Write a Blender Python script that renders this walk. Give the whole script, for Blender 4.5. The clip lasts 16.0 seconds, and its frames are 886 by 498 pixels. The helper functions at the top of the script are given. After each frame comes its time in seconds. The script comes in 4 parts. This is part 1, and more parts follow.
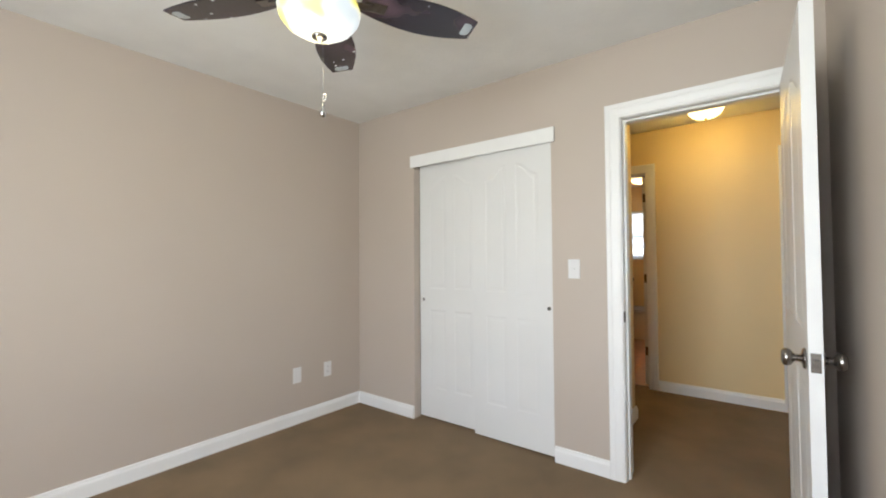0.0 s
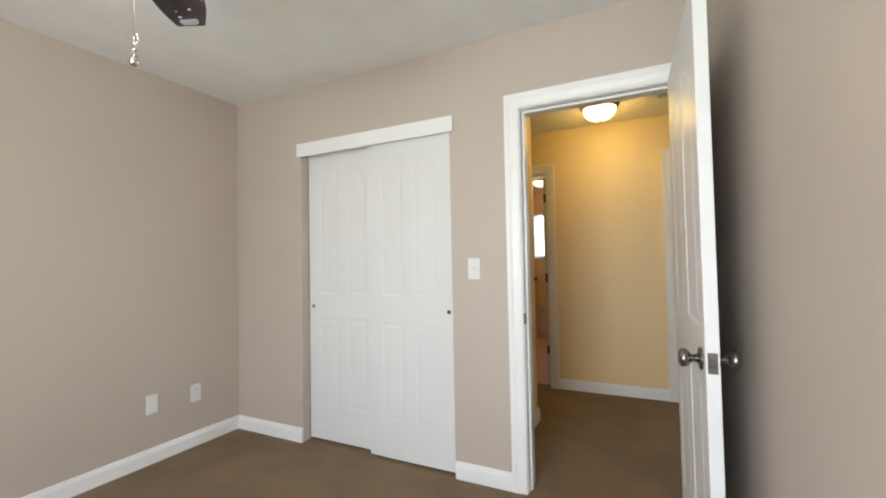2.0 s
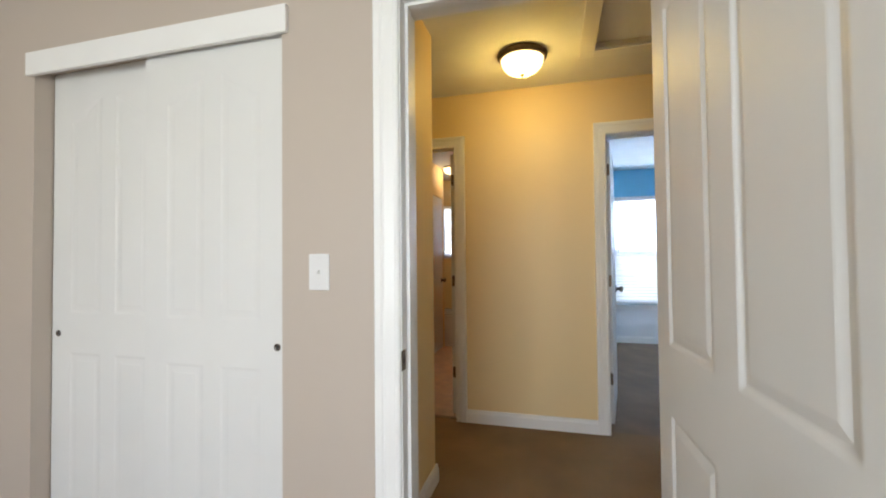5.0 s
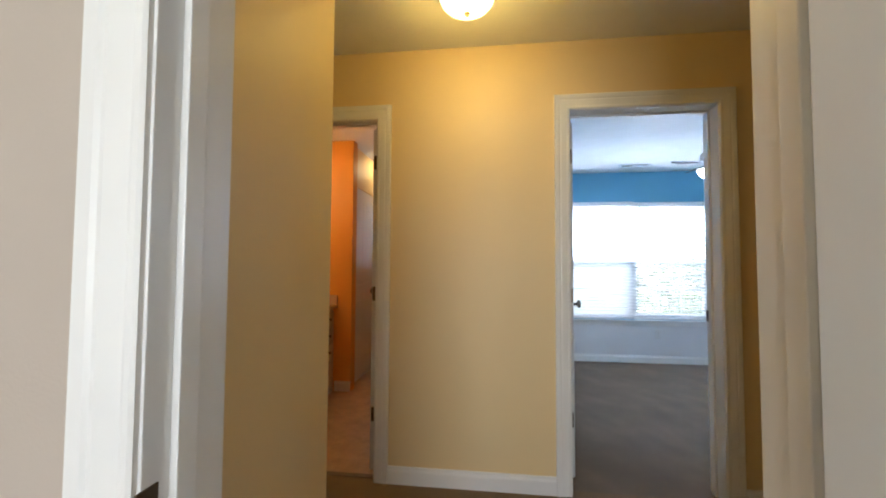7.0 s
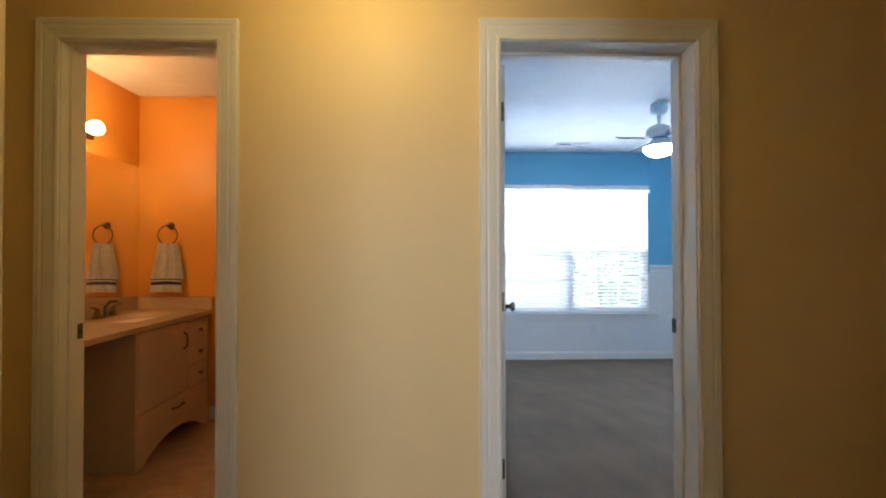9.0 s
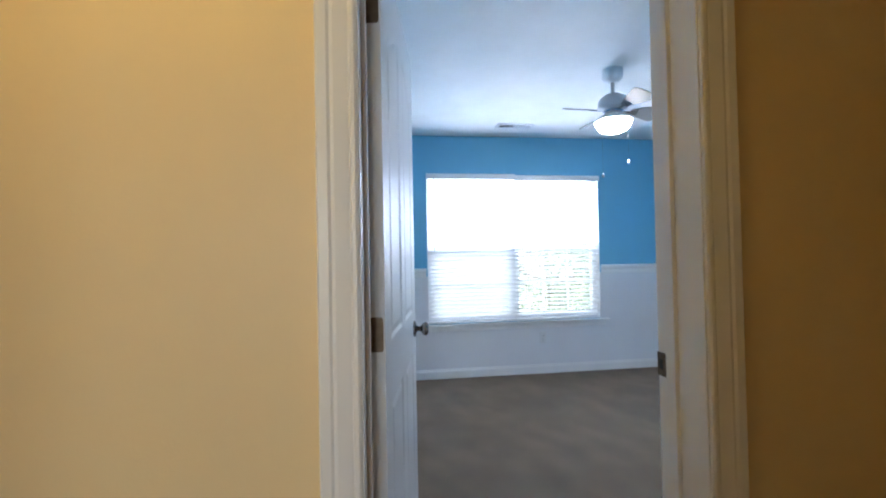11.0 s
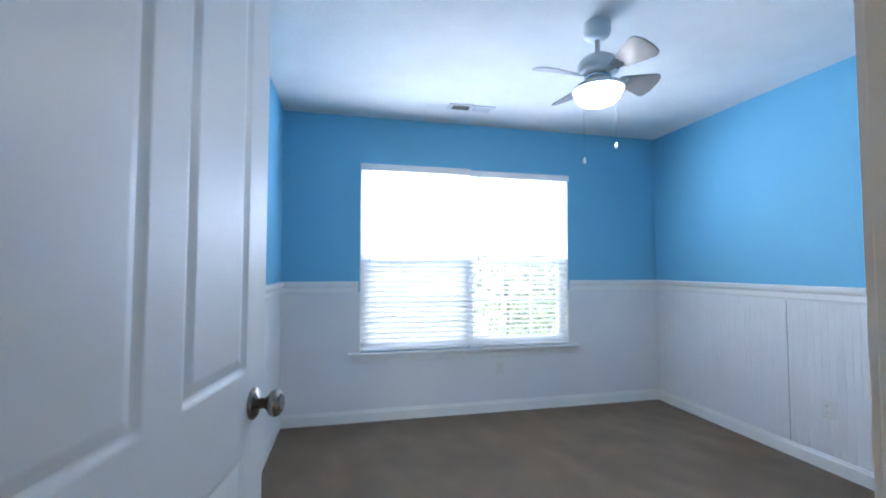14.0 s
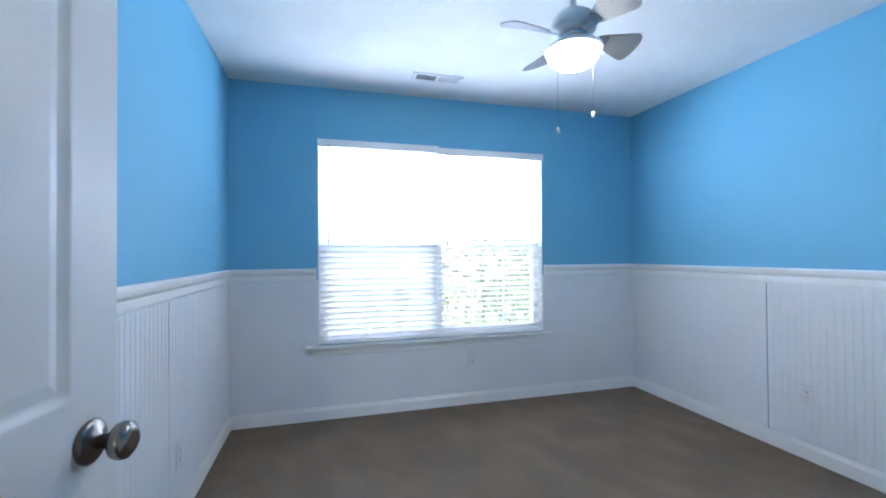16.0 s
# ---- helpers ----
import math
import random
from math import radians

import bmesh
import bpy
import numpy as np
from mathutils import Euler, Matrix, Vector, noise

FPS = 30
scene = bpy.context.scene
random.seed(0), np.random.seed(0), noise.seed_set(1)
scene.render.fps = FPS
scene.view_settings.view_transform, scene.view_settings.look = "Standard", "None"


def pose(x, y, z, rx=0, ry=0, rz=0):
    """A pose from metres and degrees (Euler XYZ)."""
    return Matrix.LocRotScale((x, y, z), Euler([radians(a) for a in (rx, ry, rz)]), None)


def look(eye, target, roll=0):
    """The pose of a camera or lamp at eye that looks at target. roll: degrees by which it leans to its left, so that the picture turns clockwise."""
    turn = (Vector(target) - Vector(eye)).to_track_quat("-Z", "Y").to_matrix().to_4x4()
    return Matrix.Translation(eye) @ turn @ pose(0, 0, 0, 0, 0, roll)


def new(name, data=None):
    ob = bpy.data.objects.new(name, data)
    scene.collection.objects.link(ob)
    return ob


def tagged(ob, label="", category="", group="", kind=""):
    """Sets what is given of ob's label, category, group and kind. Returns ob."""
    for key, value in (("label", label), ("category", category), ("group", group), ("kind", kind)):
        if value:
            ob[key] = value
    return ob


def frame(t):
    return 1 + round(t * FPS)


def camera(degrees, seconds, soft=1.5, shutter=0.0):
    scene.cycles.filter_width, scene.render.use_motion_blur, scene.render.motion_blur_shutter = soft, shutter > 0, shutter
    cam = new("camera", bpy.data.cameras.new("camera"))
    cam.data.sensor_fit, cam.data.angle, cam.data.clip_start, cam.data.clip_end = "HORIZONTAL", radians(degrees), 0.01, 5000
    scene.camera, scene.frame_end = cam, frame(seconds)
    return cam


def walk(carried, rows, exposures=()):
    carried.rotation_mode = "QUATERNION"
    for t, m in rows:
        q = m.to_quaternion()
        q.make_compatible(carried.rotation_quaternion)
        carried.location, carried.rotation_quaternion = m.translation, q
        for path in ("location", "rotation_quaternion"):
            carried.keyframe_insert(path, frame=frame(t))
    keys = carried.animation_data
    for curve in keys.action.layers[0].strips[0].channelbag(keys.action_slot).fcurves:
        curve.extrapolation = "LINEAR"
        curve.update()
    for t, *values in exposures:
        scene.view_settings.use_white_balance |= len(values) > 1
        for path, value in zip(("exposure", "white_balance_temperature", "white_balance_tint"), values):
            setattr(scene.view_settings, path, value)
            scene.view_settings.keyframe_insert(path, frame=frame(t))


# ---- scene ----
cam = camera(93.0, 16.0, soft=2.0)
PATH = [
    (0, (0.512, -2.46, 1.229), (-0.719, -0.885, 1.281), -0.4),
    (0.5, (0.505, -2.422, 1.222), (-0.636, -0.781, 1.286), -0.5),
    (1, (0.491, -2.369, 1.218), (-0.561, -0.669, 1.286), -0.6),
    (1.5, (0.475, -2.294, 1.216), (-0.492, -0.544, 1.281), -0.8),
    (2, (0.465, -2.172, 1.211), (-0.421, -0.381, 1.272), -1.1),
    (2.5, (0.443, -2.041, 1.21), (-0.364, -0.212, 1.26), -1.3),
    (3, (0.414, -1.899, 1.203), (-0.321, -0.04, 1.245), -1.4),
    (3.5, (0.386, -1.749, 1.205), (-0.293, 0.132, 1.239), -1.4),
    (6, (0.262, -0.785, 1.209), (-0.123, 1.177, 1.27), 0.1),
    (6.5, (0.248, -0.599, 1.202), (-0.064, 1.375, 1.275), 0.3),
    (7, (0.262, -0.443, 1.191), (0.006, 1.539, 1.28), 0.3),
    (7.5, (0.282, -0.264, 1.235), (0.092, 1.726, 1.294), 0.3),
    (8, (0.303, -0.084, 1.23), (0.188, 1.912, 1.281), 0.2),
    (8.5, (0.338, 0.086, 1.221), (0.298, 2.085, 1.265), 0.1),
    (9, (0.404, 0.285, 1.236), (0.438, 2.284, 1.261), -0.1),
    (11.5, (0.779, 1.187, 1.222), (1.076, 3.165, 1.267), -1.0),
    (12, (0.841, 1.336, 1.222), (1.17, 3.307, 1.287), -0.7),
    (12.5, (0.888, 1.471, 1.226), (1.237, 3.438, 1.31), -0.3),
    (13, (0.914, 1.592, 1.216), (1.298, 3.552, 1.313), -0.1),
    (13.5, (0.957, 1.695, 1.219), (1.376, 3.648, 1.313), 0.1),
    (14, (0.996, 1.795, 1.212), (1.437, 3.743, 1.302), 0.1),
    (14.5, (1.032, 1.867, 1.215), (1.489, 3.812, 1.29), -0.0),
    (15, (1.059, 1.933, 1.204), (1.542, 3.873, 1.266), -0.3),
    (15.5, (1.102, 1.969, 1.203), (1.61, 3.903, 1.242), -0.3),
    (16, (1.142, 2.008, 1.203), (1.682, 3.934, 1.227), -0.4),
]
EXPOSURES = [(0.0, 2.5), (16.0, 2.5)]
walk(cam, [(t, look(e, g, r)) for t, e, g, r in PATH], EXPOSURES)

# ---- world, sun, large lights ----
world = bpy.data.worlds.new("world")
scene.world = world
world.use_nodes = True
wn = world.node_tree.nodes
sky = wn.new("ShaderNodeTexSky")
sky.sky_type = 'NISHITA'
sky.sun_disc = False
sky.sun_elevation = radians(48)
sky.sun_rotation = radians(90)
wn["Background"].inputs["Strength"].default_value = 0.15
world.node_tree.links.new(sky.outputs[0], wn["Background"].inputs["Color"])


def sun_lamp(elevation, heading, strength):
    d = bpy.data.lights.new("sun", "SUN")
    d.energy, d.angle, d.color = strength, radians(0.5), (1, 0.95, 0.88)
    new("sun", d).matrix_world = pose(0, 0, 20, 90 - elevation, 0, heading)


def area_lamp(name, x, y, z, rx, rz, w, h, watts, color):
    d = bpy.data.lights.new(name, "AREA")
    d.shape, d.size, d.size_y, d.energy, d.color = "RECTANGLE", w, h, watts, color
    new(name, d).matrix_world = pose(x, y, z, rx, 0, rz)


def point_lamp(name, x, y, z, watts, color, radius=0.06):
    d = bpy.data.lights.new(name, "POINT")
    d.energy, d.color, d.shadow_soft_size = watts, color, radius
    new(name, d).matrix_world = pose(x, y, z)


sun_lamp(48, 90, 5)
# daylight through the bedroom window behind the walker, and through the blue room's blinds
area_lamp("bedroom_window_light", -0.16, -3.60, 1.35, 90, 0, 1.20, 1.35, 13.0, (0.89, 0.945, 1.0))
area_lamp("blue_window_light", 2.00, 5.42, 1.67, 85, 180, 1.78, 0.66, 15.5, (0.58, 0.715, 1.0))
point_lamp("hall_lamp_bulb", 0.130, 1.370, 2.26, 1.14, (1.0, 0.665, 0.15), 0.09)
point_lamp("bedroom_fan_bulb", -0.745, -1.560, 1.93, 0.95, (1.0, 0.86, 0.52), 0.10)
area_lamp("tub_window_light", -1.08, 5.36, 1.63, 90, 180, 0.62, 0.76, 1.6, (0.80, 0.88, 1.0))
point_lamp("bath_bulb", -1.66, 2.94, 2.03, 0.68, (1.0, 0.48, 0.11), 0.04)
point_lamp("bath_bulb_b", -1.66, 2.53, 2.03, 0.62, (1.0, 0.48, 0.11), 0.04)
point_lamp("tub_room_bulb", -1.03, 4.30, 2.30, 0.32, (1.0, 0.72, 0.40), 0.05)


# ---- materials ----
def mat(name, color, rough=0.5, metal=0.0, vary=0.06, scale=3.0, bump=0.0, bscale=200.0, fine=0.0, emit=0.0, emit_color=None,
        coat=0.0):
    m = bpy.data.materials.new(name)
    m.use_nodes = True
    nt = m.node_tree
    b = nt.nodes["Principled BSDF"]
    b.inputs["Roughness"].default_value = rough
    b.inputs["Metallic"].default_value = metal
    b.inputs["Coat Weight"].default_value = coat
    tc = nt.nodes.new("ShaderNodeTexCoord")
    n1 = nt.nodes.new("ShaderNodeTexNoise")
    n1.inputs["Scale"].default_value, n1.inputs["Detail"].default_value = scale, 6
    nt.links.new(tc.outputs["Object"], n1.inputs["Vector"])
    ramp = nt.nodes.new("ShaderNodeMapRange")
    ramp.inputs["From Min"].default_value, ramp.inputs["From Max"].default_value = 0.3, 0.7
    ramp.inputs["To Min"].default_value, ramp.inputs["To Max"].default_value = 1 - vary, 1 + vary
    nt.links.new(n1.outputs["Fac"], ramp.inputs["Value"])
    src = ramp.outputs["Result"]
    n2 = nt.nodes.new("ShaderNodeTexNoise")
    n2.inputs["Scale"].default_value, n2.inputs["Detail"].default_value = bscale, 3
    nt.links.new(tc.outputs["Object"], n2.inputs["Vector"])
    if fine:
        r2 = nt.nodes.new("ShaderNodeMapRange")
        r2.inputs["From Min"].default_value, r2.inputs["From Max"].default_value = 0.3, 0.7
        r2.inputs["To Min"].default_value, r2.inputs["To Max"].default_value = 1 - fine, 1 + fine
        nt.links.new(n2.outputs["Fac"], r2.inputs["Value"])
        mu = nt.nodes.new("ShaderNodeMath")
        mu.operation = "MULTIPLY"
        nt.links.new(src, mu.inputs[0])
        nt.links.new(r2.outputs["Result"], mu.inputs[1])
        src = mu.outputs[0]
    vm = nt.nodes.new("ShaderNodeVectorMath")
    vm.operation = "SCALE"
    vm.inputs[0].default_value = color
    nt.links.new(src, vm.inputs["Scale"])
    nt.links.new(vm.outputs["Vector"], b.inputs["Base Color"])
    if bump:
        bp = nt.nodes.new("ShaderNodeBump")
        bp.inputs["Strength"].default_value, bp.inputs["Distance"].default_value = bump, 0.004
        nt.links.new(n2.outputs["Fac"], bp.inputs["Height"])
        nt.links.new(bp.outputs["Normal"], b.inputs["Normal"])
    if emit:
        b.inputs["Emission Color"].default_value = (*(emit_color or color), 1)
        b.inputs["Emission Strength"].default_value = emit
    return m


M_BEIGE = mat("beige_wall_paint", (0.507, 0.438, 0.378), 0.5, vary=0.025, scale=1.2, bump=0.10, bscale=160)
M_YELLOW = mat("cream_yellow_wall_paint", (0.825, 0.64, 0.352), 0.5, vary=0.025, scale=1.2, bump=0.10, bscale=160)
M_ORANGE = mat("orange_wall_paint", (0.78, 0.36, 0.065), 0.45, vary=0.03, scale=1.2, bump=0.10, bscale=160)
M_BLUE = mat("sky_blue_wall_paint", (0.150, 0.455, 0.665), 0.65, vary=0.03, scale=1.2, bump=0.10, bscale=160)
M_CEIL = mat("white_textured_ceiling", (0.80, 0.80, 0.79), 0.8, vary=0.03, scale=5, bump=0.5, bscale=45)
M_TRIM = mat("white_gloss_trim_paint", (0.83, 0.83, 0.82), 0.38, vary=0.02, scale=4, bump=0.03, bscale=60)
M_DOOR = mat("white_door_paint", (0.73, 0.73, 0.72), 0.42, vary=0.02, scale=3, bump=0.05, bscale=120)
M_WAINS = mat("white_wainscot_paint", (0.77, 0.78, 0.80), 0.35, vary=0.025, scale=2.5, bump=0.04, bscale=90)
M_CARPET = mat("brown_cut_pile_carpet", (0.225, 0.155, 0.088), 0.95, vary=0.16, scale=2.6, bump=1.0, bscale=260, fine=0.30)
M_VINYL = mat("tan_bath_floor_vinyl", (0.45, 0.30, 0.18), 0.4, vary=0.18, scale=9, bump=0.1, bscale=40, fine=0.08)
M_NICKEL = mat("satin_nickel", (0.25, 0.23, 0.215), 0.24, metal=1.0, vary=0.05, scale=20)
M_BRONZE = mat("aged_bronze", (0.16, 0.12, 0.085), 0.38, metal=0.9, vary=0.2, scale=40)
M_PLATE = mat("white_plastic_plate", (0.74, 0.74, 0.74), 0.35, vary=0.01)
# near-black that paints the shade inside slots, latch holes and finger cups
M_SLOT = mat("dark_hollow_shade", (0.03, 0.03, 0.03), 0.6)
M_BLIND = mat("white_blind_vinyl", (0.82, 0.82, 0.82), 0.45, vary=0.02, scale=8)
M_VINYLW = mat("white_window_vinyl", (0.80, 0.81, 0.82), 0.4, vary=0.02)
M_CORD = mat("white_cord", (0.75, 0.75, 0.73), 0.7)
M_FANW = mat("white_fan_enamel", (0.74, 0.75, 0.76), 0.35, vary=0.02, scale=6)
M_BLADEG = mat("pale_grey_fan_blade", (0.18, 0.19, 0.21), 0.45, vary=0.05, scale=10)
M_VANITY = mat("white_vanity_paint", (0.60, 0.50, 0.40), 0.4, vary=0.04, scale=4)
M_COUNTER = mat("cultured_marble_counter", (0.55, 0.41, 0.27), 0.25, vary=0.06, scale=8)
M_PORC = mat("white_porcelain", (0.82, 0.81, 0.79), 0.12, vary=0.01)
M_CHROME = mat("chrome", (0.65, 0.65, 0.66), 0.12, metal=1.0, vary=0.02)
M_TOWEL = mat("white_terry_towel", (0.82, 0.80, 0.76), 0.95, vary=0.06, scale=30, bump=0.25, bscale=500)
M_STRIPE = mat("navy_towel_stripe", (0.05, 0.06, 0.14), 0.95, vary=0.1, scale=40, bump=1.0, bscale=500)
M_WAND = mat("grey_plastic_wand", (0.16, 0.17, 0.18), 0.25)
M_ATTIC = mat("dark_gap", (0.08, 0.07, 0.06), 0.9)
M_LAMP_H = mat("lit_alabaster_glass", (0.9, 0.75, 0.45), 0.3, emit=0.9, emit_color=(1.0, 0.72, 0.30), vary=0.1, scale=14)
M_LAMP_B = mat("lit_frosted_fan_glass", (0.9, 0.9, 0.88), 0.3, emit=15.0, emit_color=(0.90, 0.93, 1.0))
M_BULB = mat("lit_bulb", (0.9, 0.85, 0.7), 0.3, emit=4.0, emit_color=(1.0, 0.75, 0.40))


def add_pile_streaks(m, amount):
    """Overlapping swaths left by a vacuum cleaner: pale wedges in two headings, broken up by wear."""
    nt = m.node_tree
    bs = nt.nodes["Principled BSDF"]
    src = bs.inputs["Base Color"].links[0].from_socket
    tc = nt.nodes.new("ShaderNodeTexCoord")
    total = None
    for turn, scale, phase in ((-33, 1.45, 0.0), (-10, 1.15, 1.7)):
        mp = nt.nodes.new("ShaderNodeMapping")
        mp.inputs["Rotation"].default_value = (0, 0, radians(turn))
        w = nt.nodes.new("ShaderNodeTexWave")
        w.wave_profile = "SIN"
        w.inputs["Scale"].default_value, w.inputs["Distortion"].default_value = scale, 0.9
        w.inputs["Detail"].default_value, w.inputs["Detail Scale"].default_value, w.inputs["Phase Offset"].default_value = 2, 0.9, phase
        n = nt.nodes.new("ShaderNodeTexNoise")
        n.inputs["Scale"].default_value, n.inputs["Detail"].default_value = 1.3 + phase * 0.3, 3
        r = nt.nodes.new("ShaderNodeMapRange")
        r.inputs["From Min"].default_value, r.inputs["From Max"].default_value = 0.45, 0.62
        mu = nt.nodes.new("ShaderNodeMath")
        mu.operation = "MULTIPLY"
        nt.links.new(tc.outputs["Object"], mp.inputs["Vector"])
        nt.links.new(mp.outputs["Vector"], w.inputs["Vector"])
        nt.links.new(mp.outputs["Vector"], n.inputs["Vector"])
        nt.links.new(n.outputs["Fac"], r.inputs["Value"])
        nt.links.new(w.outputs["Fac"], mu.inputs[0])
        nt.links.new(r.outputs["Result"], mu.inputs[1])
        if total is None:
            total = mu.outputs[0]
        else:
            mx = nt.nodes.new("ShaderNodeMath")
            mx.operation = "MAXIMUM"
            nt.links.new(total, mx.inputs[0])
            nt.links.new(mu.outputs[0], mx.inputs[1])
            total = mx.outputs[0]
    k = nt.nodes.new("ShaderNodeMapRange")
    k.inputs["To Min"].default_value, k.inputs["To Max"].default_value = 1 - amount * 0.25, 1 + amount
    vm = nt.nodes.new("ShaderNodeVectorMath")
    vm.operation = "SCALE"
    nt.links.new(total, k.inputs["Value"])
    nt.links.new(src, vm.inputs[0])
    nt.links.new(k.outputs["Result"], vm.inputs["Scale"])
    nt.links.new(vm.outputs["Vector"], bs.inputs["Base Color"])


M_CARPET_B = mat("brown_vacuumed_carpet", (0.188, 0.139, 0.097), 0.95, vary=0.14, scale=2.6, bump=1.0, bscale=260, fine=0.30)
add_pile_streaks(M_CARPET_B, 0.11)


def mirror_material():
    m = bpy.data.materials.new("mirror_silver")
    m.use_nodes = True
    b = m.node_tree.nodes["Principled BSDF"]
    b.inputs["Base Color"].default_value = (0.9, 0.9, 0.9, 1)
    b.inputs["Metallic"].default_value, b.inputs["Roughness"].default_value = 1.0, 0.02
    return m


def glass_material():
    m = bpy.data.materials.new("window_glass")
    m.use_nodes = True
    b = m.node_tree.nodes["Principled BSDF"]
    b.inputs["Base Color"].default_value = (1, 1, 1, 1)
    b.inputs["Transmission Weight"].default_value, b.inputs["Roughness"].default_value, b.inputs["IOR"].default_value = 1.0, 0.0, 1.02
    return m


M_MIRROR, M_GLASS = mirror_material(), glass_material()


# ---- building helpers ----
def part(name, bm, material, parent=None, label=""):
    me = bpy.data.meshes.new(name)
    bm.to_mesh(me)
    bm.free()
    me.materials.append(material)
    ob = new(name, me)
    ob.parent = parent
    if label:
        ob["label"] = label
    return ob


def thing(name, m, label="", category="", group="", kind=""):
    ob = new(name)
    ob.empty_display_size = 0.05
    ob.matrix_world = m
    return tagged(ob, label, category, group, kind)


def box(bm, x0, x1, y0, y1, z0, z1, bevel=0.0):
    r = bmesh.ops.create_cube(bm, size=1.0, matrix=Matrix.LocRotScale(((x0 + x1) / 2, (y0 + y1) / 2, (z0 + z1) / 2), None, (x1 - x0, y1 - y0, z1 - z0)))
    if bevel:
        es = list({e for v in r["verts"] for e in v.link_edges})
        bmesh.ops.bevel(bm, geom=es, offset=bevel, segments=2, profile=0.5, affect='EDGES')
    return bm


def boxes(*rows, bevel=0.0):
    bm = bmesh.new()
    for r in rows:
        box(bm, *r, bevel=bevel)
    return bm


def lathe(profile, seg=32, m=None):
    """A body turned round z from rows of (radius, z)."""
    bm = bmesh.new()
    rings = []
    for r, z in profile:
        if r < 1e-5:
            rings.append([bm.verts.new((0, 0, z))])
        else:
            rings.append([bm.verts.new((r * math.cos(2 * math.pi * i / seg), r * math.sin(2 * math.pi * i / seg), z)) for i in range(seg)])
    for a, b in zip(rings, rings[1:]):
        for i in range(seg):
            j = (i + 1) % seg
            if len(a) == 1 and len(b) == 1:
                continue
            if len(a) == 1:
                f = (a[0], b[i], b[j])
            elif len(b) == 1:
                f = (a[i], b[0], a[j])
            else:
                f = (a[i], b[i], b[j], a[j])
            bm.faces.new(f).smooth = True
    bmesh.ops.recalc_face_normals(bm, faces=bm.faces)
    if m is not None:
        bm.transform(m)
    return bm


def tube(points, r, seg=10):
    """A round bar along points."""
    bm = bmesh.new()
    rings = []
    pts = [Vector(p) for p in points]
    for i, p in enumerate(pts):
        d = (pts[min(i + 1, len(pts) - 1)] - pts[max(i - 1, 0)]).normalized()
        q = d.to_track_quat("Z", "Y")
        rings.append([bm.verts.new(p + q @ Vector((r * math.cos(2 * math.pi * k / seg), r * math.sin(2 * math.pi * k / seg), 0))) for k in range(seg)])
    for a, b in zip(rings, rings[1:]):
        for k in range(seg):
            bm.faces.new((a[k], a[(k + 1) % seg], b[(k + 1) % seg], b[k])).smooth = True
    bm.faces.new(rings[0][::-1])
    bm.faces.new(rings[-1])
    return bm


def sweep(profile, stations):
    """Joins copies of an open profile, each station being a function from a profile row to a place."""
    bm = bmesh.new()
    rows = [[bm.verts.new(st(p)) for p in profile] for st in stations]
    for a, b in zip(rows, rows[1:]):
        for i in range(len(profile) - 1):
            bm.faces.new((a[i], a[i + 1], b[i + 1], b[i]))
    for e in (rows[0], rows[-1]):
        bm.faces.new(e)
    bmesh.ops.recalc_face_normals(bm, faces=bm.faces)
    return bm


# ---- structure: walls, floors, ceilings ----
C = 2.44
T = 0.14


def wall(name, material, rows, label=""):
    ob = part(name, boxes(*rows), material)
    return tagged(ob, label or "painted drywall", "wall", kind="structure")


def wall_y(name, material, x0, x1, y0, y1, holes=(), label=""):
    """A wall along x with holes (x0, x1, z0, z1), sorted."""
    rows, x = [], x0
    for a, b, lo, hi in holes:
        rows.append((x, a, y0, y1, 0, C))
        if lo > 0:
            rows.append((a, b, y0, y1, 0, lo))
        rows.append((a, b, y0, y1, hi, C))
        x = b
    rows.append((x, x1, y0, y1, 0, C))
    return wall(name, material, rows, label)


D1 = (-0.140, 0.592, 2.014)      # bedroom door opening: left, right, head
D2 = (0.655, 1.404, 2.052)       # blue room door
D3 = (-1.004, -0.424, 2.040)     # bathroom door
D4 = (-1.140, -0.44)             # full-height opening to the tub room
CL = (-1.700, -0.555, 1.99)      # closet opening
J = 0.018                        # jamb board thickness
HY = 1.884                       # hall wall with the two doors
BY = 5.222                       # blue room window wall
BX0, BX1 = 0.497, 3.830
half = T / 2

# the wall between bedroom and hall is two skins, each with its own paint
wall_y("wall_bedroom_door_side", M_BEIGE, -2.345, 0.72, 0.0, half, [(CL[0], CL[1], 0, CL[2]), (D1[0] - J, D1[1] + J, 0, D1[2] + J)], "taupe beige painted bedroom wall")
wall("wall_bedroom_west", M_BEIGE, [(-2.46, -2.345, -3.7, half, 0, C)], "taupe beige painted bedroom wall")
wall("wall_bedroom_east", M_BEIGE, [(0.72, 0.855, -3.7, half, 0, C)], "taupe beige satin painted bedroom wall")
wall_y("wall_bedroom_rear", M_BEIGE, -2.345, 0.72, -3.7, -3.585, [(-0.82, 0.50, 0.65, 2.05)], "taupe beige painted wall with a window opening")
wall_y("wall_hall_south", M_YELLOW, -0.340, 3.2, half, T, [(D1[0] - J, D1[1] + J, 0, D1[2] + J)], "cream yellow painted hall wall")
wall("wall_hall_corner", M_YELLOW, [(-0.450, -0.340, half, 1.02, 0, C)], "cream yellow painted hall wall end")
wall("wall_closet_back", M_YELLOW, [(-2.345, -0.450, 0.91, 1.02, 0, C)], "cream yellow painted hall wall")
wall("wall_closet_side", M_BEIGE, [(-2.345, -2.25, half, 0.91, 0, C)], "beige painted closet wall")
